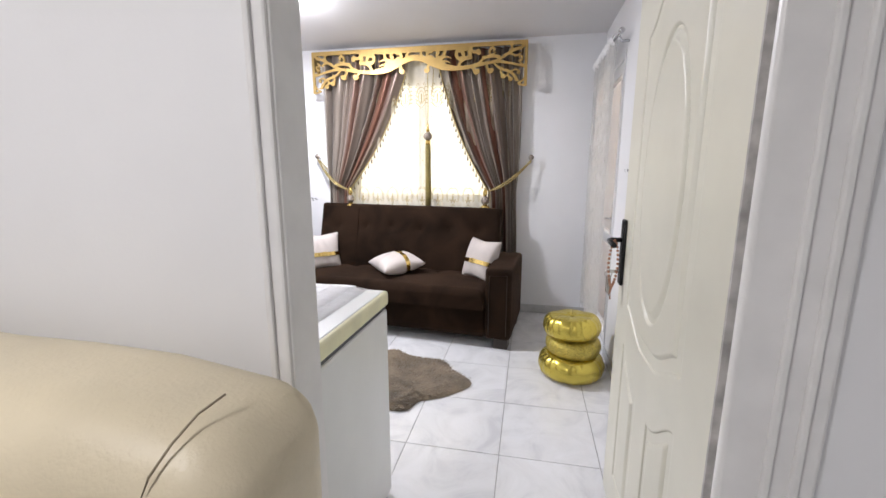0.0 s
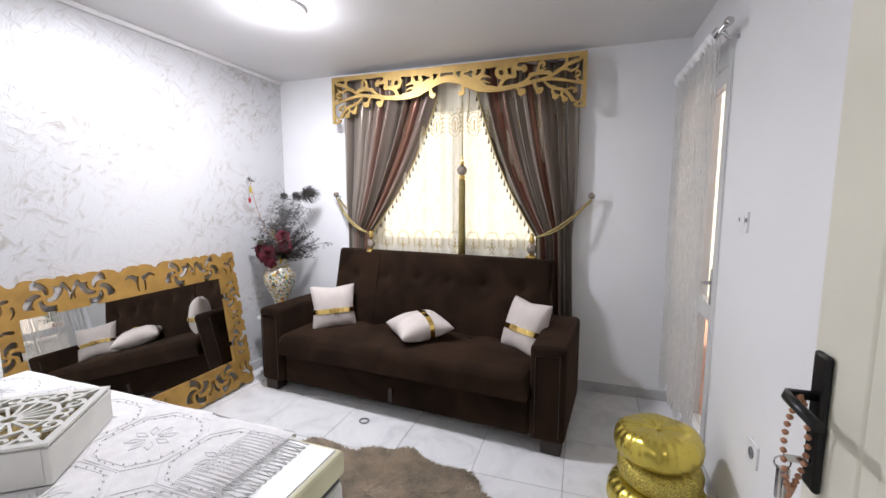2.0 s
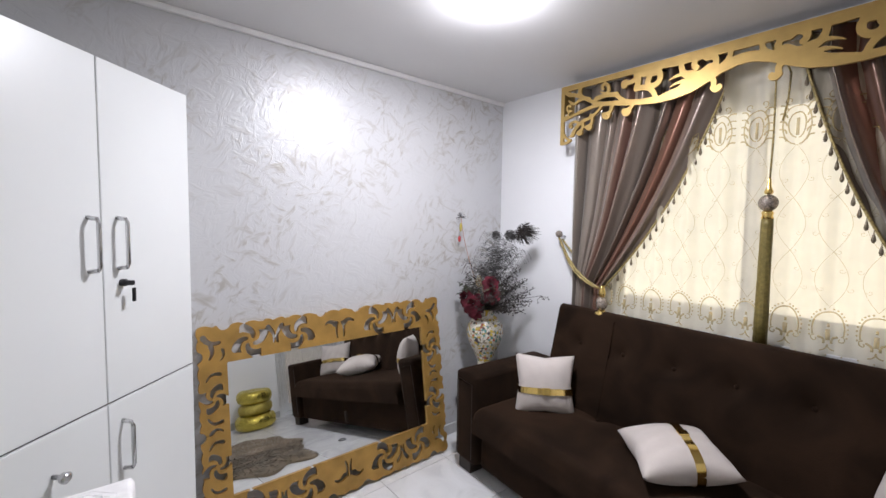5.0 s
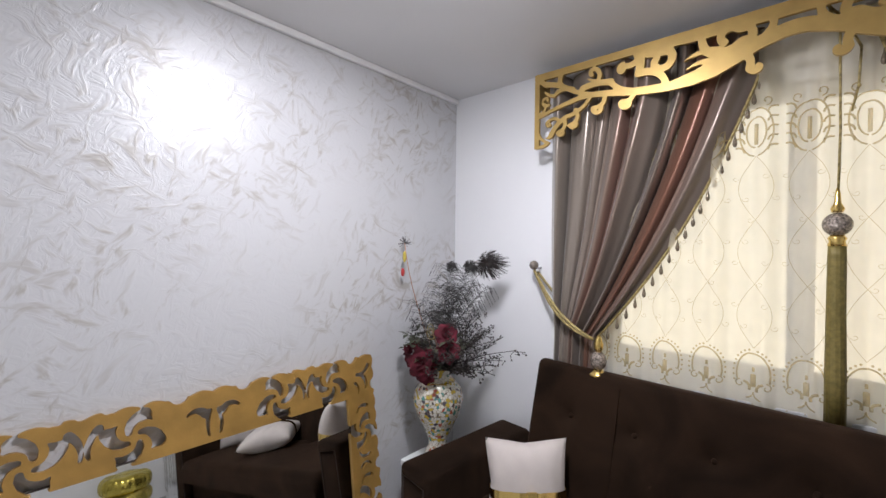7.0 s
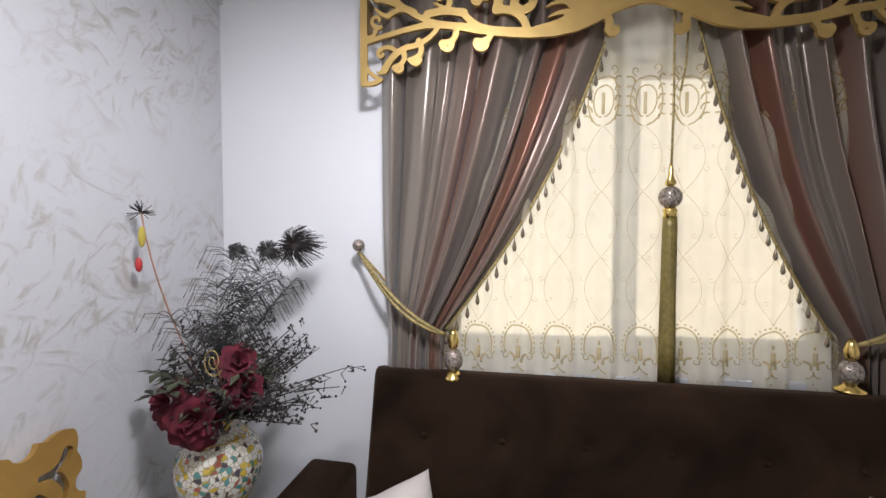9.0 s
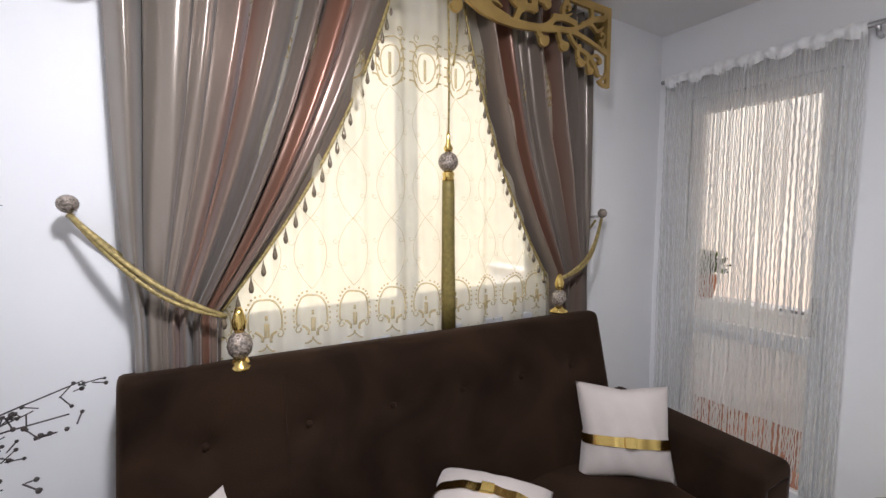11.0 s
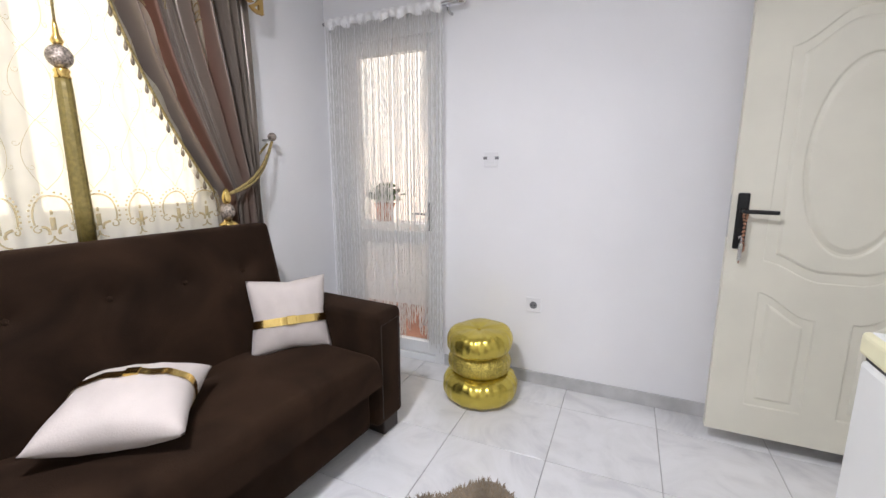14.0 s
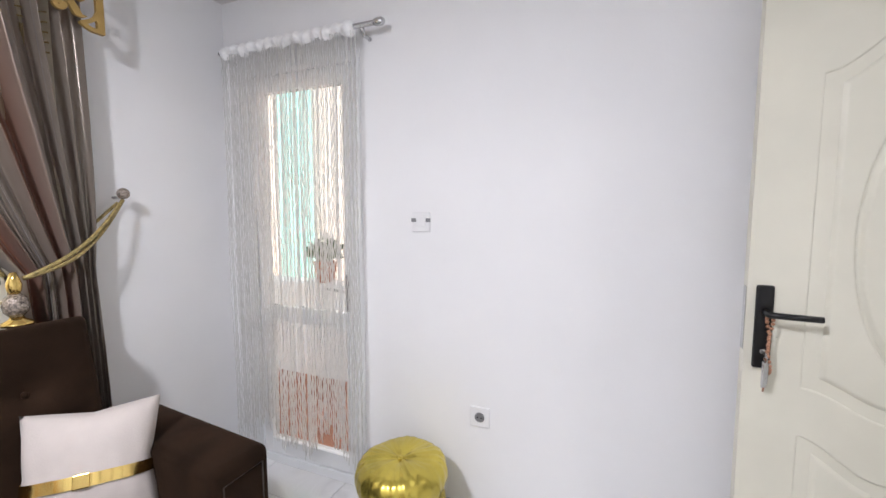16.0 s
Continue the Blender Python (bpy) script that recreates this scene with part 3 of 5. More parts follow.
# string curtain on its rod
sc = thing("string_curtain", pose(0, 0, 0), "silvery white string curtain hanging over the garden door", "curtain")
rod = part("curtain_rod", tube([(0.508, 2.86, 2.135), (0.508, 3.77, 2.135)], 0.011, 10), M_chrome, sc)
for y in (2.93, 3.74):
    part("bracket", tube([(XE, y, 2.10), (0.53, y, 2.10), (0.508, y, 2.135)], 0.009, 8), M_chrome, rod)
part("finial", lathe([(0.013, 0), (0.017, 0.01), (0.017, 0.035), (0.011, 0.045)], 12), M_chrome, rod).matrix_local = pose(0.508, 2.865, 2.135, 90, 0, 0)
part("header", grid_mesh(lambda u, v: (0.492 + 0.008 * math.sin(u * 90) - 0.02 * math.sin(v * 3.1), 2.95 + u * 0.79, 2.155 - v * (0.055 + 0.012 * math.sin(u * 41))), 160, 4), M_fringe, sc, "gathered white header tape")
string_meshes = []
for k in range(5):
    rnd = random.Random(k)
    ph, am = rnd.uniform(0, 6), rnd.uniform(0.0014, 0.0022)
    pts = [(am * math.sin(z * 85 + ph) + 0.003 * math.sin(z * 5 + ph), am * math.cos(z * 85 + ph) + 0.003 * math.sin(z * 2.2 + ph), -z) for z in np.linspace(0, 2.0, 110)]
    bm = tube(pts, 0.0026, 3)
    me = bpy.data.meshes.new("string")
    bm.to_mesh(me)
    bm.free()
    me.materials.append(M_string)
    string_meshes.append(me)
rnd = random.Random(5)
for k in range(146):
    ob = new("string", string_meshes[k % 5])
    ob.parent = sc
    ob.matrix_local = Matrix.Translation((0.494 + rnd.uniform(-0.014, 0.014), 2.955 + 0.785 * k / 145 + rnd.uniform(-0.004, 0.004), 2.11)) @ Matrix.Diagonal((1, 1, rnd.uniform(0.93, 1.0) - 0.06 * math.sin(k * 0.045) ** 4, 1))

# outside: yard, garden wall, neighbour's house
structure("ground", box(-90, 90, -90, 90, -0.32, -0.16), M_ground, "bare yard ground outside", "ground")
structure("pavement", box(XE + 0.155, 3.2, 0.79, YN + 3.0, -0.15, 0.001), M_terrace, "terracotta terrace paving outside the garden door", "terrace")
nb = thing("neighbour_house", pose(0, 0, 0), "cream rendered house across the yard", "house")
part("wall", box(-9, 9, 8.2, 12, -0.16, 5.5), M_cream_out, nb)
part("roof", box(-9.3, 9.3, 8.0, 12.3, 5.5, 5.75), M_terrace, nb)
for x in (-5.2, 4.6):
    w = part("window", box(x - 0.6, x + 0.6, 8.17, 8.21, 1.1, 2.4), M_shutter, nb)
    part("sill", box(x - 0.66, x + 0.66, 8.13, 8.18, 1.02, 1.1), M_shutter, w)
gw = thing("garden_wall", pose(0, 0, 0), "pale pink rendered garden wall beyond the terrace", "wall")
part("wall", box(3.2, 3.45, -3, 7.5, -0.02, 5.0), M_pink_out, gw)
sh = thing("garden_shutter", pose(3.1, 5.4, 0), "turquoise panel leaning on the garden wall", "shutter")
for k in range(5):
    part("slat", box(0, 0.03, 0.11 * k, 0.11 * k + 0.10, 0, 3.4, 0.004), M_greenpaint, sh)
pw = thing("parapet", pose(0, 0, 0), "low white rendered parapet along the terrace edge", "wall")
part("wall", box(1.60, 1.74, 0.9, 6.7, 0.0, 0.74), M_pvc, pw)
part("coping", box(1.57, 1.77, 0.9, 6.7, 0.74, 0.78, 0.006), M_pvc, pw)
pl = thing("potted_plant", pose(1.67, 4.08, -0.22), "green plant in an orange clay pot on the parapet", "plant")
part("pot", lathe([(0.07, 1.0), (0.095, 1.15), (0.10, 1.165), (0.085, 1.17)], 16), M_pot, pl)
fol = bmesh.new()
rnd = random.Random(3)
for k in range(160):
    a, e, r = rnd.uniform(0, 6.28), rnd.uniform(0.2, 1.4), rnd.uniform(0.06, 0.2)
    c = Vector((math.cos(a) * math.cos(e) * r, math.sin(a) * math.cos(e) * r, 1.17 + r * math.sin(e)))
    d = Vector((rnd.uniform(-1, 1), rnd.uniform(-1, 1), rnd.uniform(-0.3, 1))).normalized() * 0.045
    s = d.cross(Vector((rnd.uniform(-1, 1), 1, 0.3))).normalized() * 0.015
    fol.faces.new([fol.verts.new(c - d), fol.verts.new(c + s), fol.verts.new(c + d), fol.verts.new(c - s)])
part("foliage", fol, M_plant, pl)

# ---- ceiling lamp, switch, socket ----
cl = thing("ceiling_light", pose(-1.60, 2.66, ZC), "round flush ceiling lamp, lit cool white", "lamp")
part("rim", lathe([(0.125, -0.001), (0.128, -0.008), (0.12, -0.014), (0.108, -0.014)], 40), M_plastic, cl)
part("diffuser", lathe([(0.106, -0.0145), (0.10, -0.018), (0.04, -0.021)], 40), M_glow, cl)
# made-up fitting for the hall's fill light, out of view
hl = thing("hall_fill_fitting", pose(-1.0, -0.7, ZC), "unseen round ceiling lamp added to light the hall", "lamp")
part("rim", lathe([(0.155, -0.001), (0.158, -0.008), (0.15, -0.014), (0.138, -0.014)], 40), M_plastic, hl)
part("diffuser", lathe([(0.136, -0.0145), (0.13, -0.018), (0.04, -0.021)], 40), M_glow, hl)
sw = thing("light_switch", pose(XE, 2.683, 1.304), "white wall switch with two small grey marks", "switch")
part("plate", box(-0.009, 0, -0.042, 0.042, -0.042, 0.042, 0.003), M_plastic, sw)
part("rocker", box(-0.013, -0.008, -0.022, 0.022, -0.018, 0.022, 0.002), M_plastic, sw)
for y in (-0.034, 0.034):
    part("mark", box(-0.0105, -0.0085, y - 0.011, y + 0.011, 0.0, 0.016), M_grey, sw)
so = thing("wall_socket", pose(XE, 2.411, 0.481), "white wall socket with round recess", "socket")
part("plate", box(-0.009, 0, -0.043, 0.043, -0.043, 0.043, 0.003), M_plastic, so)
part("recess", lathe([(0.021, 0.0), (0.021, 0.004), (0.017, 0.004), (0.017, 0.001)], 20), M_grey, so).matrix_local = pose(-0.0085, 0, 0, 0, -90, 0)
for y in (-0.008, 0.008):
    part("hole", lathe([(0.0035, 0), (0.0035, 0.0015)], 8), M_black, so).matrix_local = pose(-0.0125, y, 0, 0, -90, 0)

# ---- pelmet and window curtains ----
PX0, PX1, PZ0, PZ1 = -1.97, -0.05, 2.0, 2.345
PC, PH = (PX0 + PX1) / 2, (PX1 - PX0) / 2


def pelmet_field(X, Z):
    """Half the board drawn from the outer end, mirrored about the middle. s runs inward from the end."""
    s = PH - np.abs(X - PC)
    z = Z - PZ0
    H = PZ1 - PZ0
    bar = 0.023 + 0.015 * np.clip((s - 0.45) / 0.2, 0, 1)
    f = np.maximum(np.maximum(-s, s - 2), np.maximum(H - bar - z, z - H - 0.01))
    f = np.minimum(f, f_box(s, z, 0, 0.024, 0.0, H))
    add = lambda pts, a, b: np.minimum(f, f_stroke(s, z, pts, a * 0.82, b * 0.82))
    # teardrop at the foot of the end post
    f = add(bow((0.012, 0.010), (0.072, 0.022), -0.12) + bow((0.072, 0.022), (0.020, 0.125), 0.22), 0.010, 0.007)
    # the main vine, from the post to the middle
    vine = [(0.02, 0.150), (0.08, 0.168), (0.155, 0.186), (0.22, 0.198), (0.275, 0.200), (0.35, 0.190), (0.42, 0.176), (0.50, 0.166), (0.58, 0.160), (0.66, 0.163), (0.735, 0.178), (0.80, 0.208), (0.86, 0.240), (0.93, 0.262), (1.0, 0.268)]
    f = add(vine, 0.008, 0.030)
    f = add([(0.60, 0.172), (0.68, 0.186), (0.75, 0.212), (0.82, 0.250)], 0.010, 0.034)
    # drooping leaf branch beside the post
    f = add(bow((0.275, 0.195), (0.165, 0.128), 0.12) + bow((0.165, 0.128), (0.085, 0.052), -0.10), 0.009, 0.015)
    f = add(bow((0.085, 0.052), (0.055, 0.048), 0.2), 0.012, 0.002)
    f = add(bow((0.205, 0.150), (0.175, 0.085), 0.35) + spiral(0.200, 0.088, 0.022, 190, 0.6), 0.011, 0.009)
    f = add(bow((0.150, 0.120), (0.120, 0.062), 0.30) + spiral(0.140, 0.062, 0.020, 190, 0.55), 0.011, 0.007)
    f = add(bow((0.13, 0.112), (0.07, 0.122), -0.22) + spiral(0.075, 0.108, 0.016, 90, 0.8), 0.009, 0.006)
    # two scrolls under the vine
    f = add(bow((0.335, 0.186), (0.285, 0.140), 0.30) + spiral(0.308, 0.135, 0.024, 180, 0.75), 0.012, 0.010)
    f = add(bow((0.455, 0.168), (0.405, 0.140), 0.25) + spiral(0.425, 0.132, 0.024, 170, 0.8), 0.013, 0.011)
    # leaves up to the top corner
    f = add(bow((0.275, 0.205), (0.17, 0.252), 0.06) + bow((0.17, 0.252), (0.055, 0.300), -0.05), 0.010, 0.015)
    f = add(bow((0.19, 0.245), (0.10, 0.236), -0.18) + bow((0.10, 0.236), (0.055, 0.262), 0.10), 0.013, 0.006)
    f = add(bow((0.155, 0.262), (0.135, 0.325), 0.25), 0.012, 0.012)
    f = add(bow((0.06, 0.295), (0.02, 0.335), 0.05), 0.014, 0.012)
    f = add(spiral(0.060, 0.222, 0.026, 300, -0.85), 0.008, 0.006)
    f = add(bow((0.03, 0.165), (0.055, 0.205), -0.25), 0.008, 0.007)
    # fat leaf and its two scrolls
    f = add(bow((0.45, 0.178), (0.36, 0.232), 0.10) + bow((0.36, 0.232), (0.235, 0.236), -0.08), 0.012, 0.016)
    f = add(bow((0.36, 0.236), (0.26, 0.272), 0.05), 0.017, 0.004)
    f = add(bow((0.30, 0.250), (0.305, 0.296), -0.2) + spiral(0.283, 0.290, 0.024, 20, 0.6), 0.012, 0.010)
    # thick stem to the bar with its large scroll
    f = add(bow((0.575, 0.165), (0.470, 0.240), -0.22) + bow((0.470, 0.240), (0.470, 0.315), -0.10), 0.014, 0.022)
    f = add(bow((0.470, 0.300), (0.405, 0.292), 0.2) + spiral(0.408, 0.275, 0.020, 90, 0.7), 0.016, 0.009)
    f = add(bow((0.50, 0.312), (0.585, 0.300), -0.05) + spiral(0.553, 0.268, 0.044, 45, -0.72, 0.45), 0.018, 0.017)
    # flame leaves and the inner scroll
    f = add(bow((0.745, 0.205), (0.640, 0.206), -0.16), 0.020, 0.002)
    f = add(bow((0.770, 0.228), (0.632, 0.240), -0.18), 0.026, 0.002)
    f = add(bow((0.790, 0.240), (0.690, 0.320), 0.30), 0.024, 0.014)
    f = add(bow((0.82, 0.250), (0.835, 0.305), -0.30) + spiral(0.775, 0.288, 0.036, 30, 0.55, 0.55), 0.016, 0.016)
    f = add(bow((0.86, 0.25), (0.90, 0.325), -0.2), 0.016, 0.012)
    # hooks at the ends of the middle arch
    f = add(bow((0.815, 0.215), (0.835, 0.160), 0.22) + spiral(0.856, 0.162, 0.021, 180, 0.6), 0.016, 0.010)
    return f


pel = thing("pelmet", pose(0, 0, 0), "matt gold fretwork pelmet with scrolling vines over the window", "pelmet")
part("fretwork", fretwork(pelmet_field, PX0 - 0.012, PX1 + 0.012, PZ0 - 0.012, PZ1 + 0.012, 0.005, 0.014), M_gold, pel).matrix_local = pose(0, 3.685, 0)
for x in (PX0, PX1 - 0.012):
    part("return", box(x, x + 0.012, 3.70, YN, PZ0 + 0.2, PZ1, 0.002), M_gold, pel)
part("curtain_track", box(PX0 + 0.03, PX1 - 0.03, 3.735, YN, 2.335, 2.36, 0.003), M_pvc, pel)

CX = -0.985


def curtain(sign, outer, tie, top_in):
    """One satin curtain swept to its side by a tieback. sign -1: west, 1: east."""
    zt, zk, zb = 2.345, 1.135, 0.30
    rnd = random.Random(4 + sign)
    ph = [rnd.uniform(0, 6) for _ in range(4)]

    def f(u, v):
        z = zt + (zb - zt) * v
        if z > zk:
            s = (zt - z) / (zt - zk)
            s2 = max(0.0, (2.2 - z) / (2.2 - zk))
            inner = top_in + (tie - top_in) * (0.80 * s2 + 0.20 * s2 ** 3) - 0.022 * sign * math.sin(math.pi * s2)
            out = outer + (tie - outer) * 0.10 * s ** 6
            k = s ** 1.5
        else:
            s = (zk - z) / (zk - zb)
            inner = tie - sign * -0.02 * math.sin(s * 2)
            out = outer + (tie - outer) * 0.10 * (1 - s)
            k = 1 - 0.5 * s
        x = out + (inner - out) * u
        uw = u + 0.028 * math.sin(2 * math.pi * u * 2.3 + ph[0]) + 0.014 * math.sin(2 * math.pi * u * 5.1 + ph[1])
        w = uw * 8 * 2 * math.pi + 0.9 * math.sin(z * 1.7 + ph[1] + u * 4) * u + ph[2]
        amp = 0.054 * (1 - 0.45 * k) * (0.75 + 0.4 * math.sin(u * 11 + ph[0]))
        sharp = math.sin(w + 0.45 * math.sin(w))
        fan = 0.006 * k * math.sin(uw * 23 * 2 * math.pi + 1.4 * math.sin(z * 3.0 + ph[3]))
        slack = 0.012 * math.sin(7 * u + 5.5 * z + ph[3]) * math.sin(math.pi * u) * (1 - abs(2 * k - 1))
        y = 3.762 - 0.012 * k + amp * (0.88 * sharp + 0.16 * math.sin(2 * w + 0.8)) + fan + slack - 0.025 * k * math.sin(math.pi * u)
        x += 0.012 * math.cos(w) * (1 - 0.5 * k)
        return (x, min(y, YN - 0.012), z)

    c = thing("window_curtain", pose(0, 0, 0), "taupe satin curtain with copper bands, tied back to the side", "curtain", "pair of window curtains")
    part("drape", grid_mesh(f, 380, 90, uv=True), M_satin, c)
    edge = [Vector(f(1.0, v)) for v in np.linspace(0.06, 0.592, 90)]
    part("gold_braid", tube([p + Vector((0, -0.004, 0)) for p in edge], 0.006, 5), M_rope, c, "narrow gold braid on the edge")
    bead = lathe([(0.001, 0.0), (0.0025, -0.014), (0.004, -0.018), (0.007, -0.032), (0.008, -0.040), (0.005, -0.049), (0.001, -0.052)], 8)
    me = bpy.data.meshes.new("bead")
    bead.to_mesh(me)
    bead.free()
    me.materials.append(M_bead)
    total, last = 0.0, edge[0]
    for p in edge[1:]:
        total += (p - last).length
        last = p
        if total > 0.052:
            total = 0.0
            b = new("bead", me)
            b.parent = c
            b.matrix_local = Matrix.Translation(p + Vector((-sign * 0.004, -0.008, -0.004)))
    return c


curtain(-1, -1.90, -1.675, -1.11)
curtain(1, -0.075, -0.355, -0.80)


def tieback(sign, hook, tie):
    t = thing("curtain_tieback", pose(0, 0, 0), "gold rope tieback with crystal tassel on a wall hook", "tieback", "curtain tiebacks")
    hk = part("hook", tube([(hook[0], YN, hook[1] - 0.01), (hook[0], YN - 0.05, hook[1] - 0.01), (hook[0], YN - 0.062, hook[1])], 0.006, 8), M_chrome, t)
    part("knob", ball(0.023, 14, (hook[0], YN - 0.07, hook[1] + 0.006)), M_crystal, hk)
    for dz, r in ((0.0, 0.0075), (-0.022, 0.0065)):
        pts = []
        for k in range(25):
            s = k / 24
            pts.append((hook[0] + (tie - hook[0]) * s, YN - 0.066 - 0.085 * math.sin(s * 2.2), hook[1] - 0.02 + (1.13 - hook[1] + 0.02) * s - (0.03 - dz) * math.sin(math.pi * s)))
        part("rope", tube(pts, r, 7), M_rope, t)
    back = [(hook[0] + (tie - sign * -0.02 - hook[0]) * s, YN - 0.03, hook[1] - 0.03 + (1.10 - hook[1]) * s) for s in np.linspace(0, 1, 10)]
    part("rope", tube(back, 0.006, 6), M_rope, t)
    tx, ty = tie - sign * 0.03, 3.665
    part("collar", lathe([(0.012, 0.0), (0.018, 0.012), (0.02, 0.03), (0.014, 0.05), (0.008, 0.07)], 18), M_brass, t).matrix_local = pose(tx, ty, 1.087)
    part("crystal", lathe([(0.016, 0), (0.030, 0.016), (0.034, 0.036), (0.028, 0.06), (0.015, 0.074)], 22), M_crystal, t).matrix_local = pose(tx, ty, 1.013)
    part("foot", lathe([(0.042, 0), (0.039, 0.010), (0.020, 0.020), (0.017, 0.028)], 20), M_brass, t).matrix_local = pose(tx, ty, 0.986)
    part("tassel", lathe([(0.034, -0.22), (0.03, -0.1), (0.02, 0.0)], 20, fold=lambda a, r, z: 1 + 0.06 * math.sin(9 * a)), M_olive, t).matrix_local = pose(tx, ty, 0.986)
    return t


tieback(-1, (-2.0, 1.435), -1.67)
tieback(1, (0.01, 1.415), -0.345)

# sheer net with gold embroidery
NY = 3.79
net = thing("net_curtain", pose(0, 0, 0), "ivory sheer net with gold scroll embroidery", "net curtain")


def net_y(x):
    return NY - 0.004 + 0.014 * math.sin(x * 37 + 1.5 * math.sin(x * 5)) + 0.007 * math.sin(x * 83 + 1)


part("net", grid_mesh(lambda u, v: (-1.76 + 1.58 * u, net_y(-1.76 + 1.58 * u), 2.32 - 1.40 * v), 320, 24), M_tulle, net)
emb = bmesh.new()


def thread(pts, r):
    tube([(x, net_y(x) - 0.004, z) for x, z in pts], r * 0.75, 3, emb)


for k in range(11):
    cx = -1.70 + 0.145 * k
    ph = math.pi * (k % 2)
    for sg in (-1, 1):
        wavy = [(cx + sg * 0.052 * math.sin(s * 2 * math.pi * 1.5 + ph), 1.17 + 0.70 * s) for s in np.linspace(0, 1, 46)]
        thread(wavy, 0.0012)
        for q in range(5, 45, 5):
            wx, wz = wavy[q]
            side = 1 if (q // 5) % 2 else -1
            thread(spiral(wx + side * 0.016, wz, 0.012, 180 if side > 0 else 0, side * 0.9, n=8), 0.0010)
    # arched border: beaded arch over a fleur
    for sg in (-1, 1):
        thread([(cx + sg * 0.050 * math.sin(a) ** 0.8, 1.075 + 0.075 * math.cos(a)) for a in np.linspace(0, 1.9, 12)], 0.0046)
        for a in np.linspace(0.15, 1.9, 9):
            bx0 = cx + sg * 0.060 * math.sin(a) ** 0.8
            ball(0.0040, 5, (bx0, net_y(bx0) - 0.004, 1.075 + 0.087 * math.cos(a)), bm=emb)
        thread(bow((cx + sg * 0.012, 1.015), (cx + sg * 0.030, 1.045), sg * 0.25, 6), 0.0070)
        thread(spiral(cx + sg * 0.040, 1.035, 0.016, 90, -sg * 0.9, n=8), 0.0034)
        thread(bow((cx, 1.01), (cx + sg * 0.022, 0.985), -sg * 0.2, 5), 0.0040)
    thread([(cx, 1.03), (cx, 1.05), (cx, 1.075)], 0.0125)
    thread([(cx, 1.085), (cx, 1.10)], 0.0065)
    for q in range(7):
        bx0 = cx - 0.05 + 0.016 * q
        ball(0.0030, 5, (bx0, net_y(bx0) - 0.004, 0.965 - 0.02 * (q % 3)), bm=emb)
    # large damask motif under the top
    for sg in (-1, 1):
        for r, h in ((0.030, 0.055), (0.050, 0.085)):
            thread([(cx + sg * r * math.sin(a) ** 0.9, 1.955 - h * math.cos(a)) for a in np.linspace(0.1, math.pi, 12)], 0.0042)
        for q in range(5):
            z = 1.885 + 0.034 * q
            thread(bow((cx + sg * 0.035, z), (cx + sg * 0.062, z + 0.020), sg * 0.25, 5), 0.0050)
        thread(spiral(cx + sg * 0.030, 2.06, 0.018, 270, sg * 0.9, n=8), 0.0032)
    thread([(cx, 1.91), (cx, 1.95), (cx, 1.985)], 0.0090)
part("embroidery", emb, M_embroid, net, "gold scroll embroidery")

# long tassel in the middle of the window
ts = thing("hanging_tassel", pose(-0.905, 3.735, 1.612), "long olive-gold silk tassel with crystal ball on a cord", "tassel")
part("cord", tube([(0.0, -0.0, 0.04), (0.004, 0, 0.3), (0.0, 0, 0.62), (-0.03, 0.01, 0.72)], 0.004, 6), M_rope, ts)
part("loose_cord", tube([(-0.03, 0.012, 0.72), (0.01, 0.012, 0.66), (0.05, 0.012, 0.56), (0.045, 0.012, 0.44), (0.03, 0.012, 0.36)], 0.004, 6), M_rope, ts)
part("crystal_ball", ball(0.038, 20), M_crystal, ts)
part("cap", lathe([(0.014, 0.038), (0.018, 0.05), (0.009, 0.07), (0.007, 0.10), (0.004, 0.115)], 14), M_brass, ts)
part("neck", lathe([(0.024, -0.07), (0.020, -0.055), (0.024, -0.045), (0.016, -0.033)], 16), M_brass, ts)
part("skirt", lathe([(0.026, -0.64), (0.026, -0.5), (0.0235, -0.3), (0.0225, -0.1), (0.021, -0.07)], 40, fold=lambda a, r, z: 1 + 0.07 * math.sin(13 * a + z * 5)), M_olive, ts)


# ---- the brown sofa ----
sofa = thing("sofa", pose(-1.18, 3.01, 0, 0, 0, -5.2), "dark brown velvet sofa bed with tufted back", "sofa")


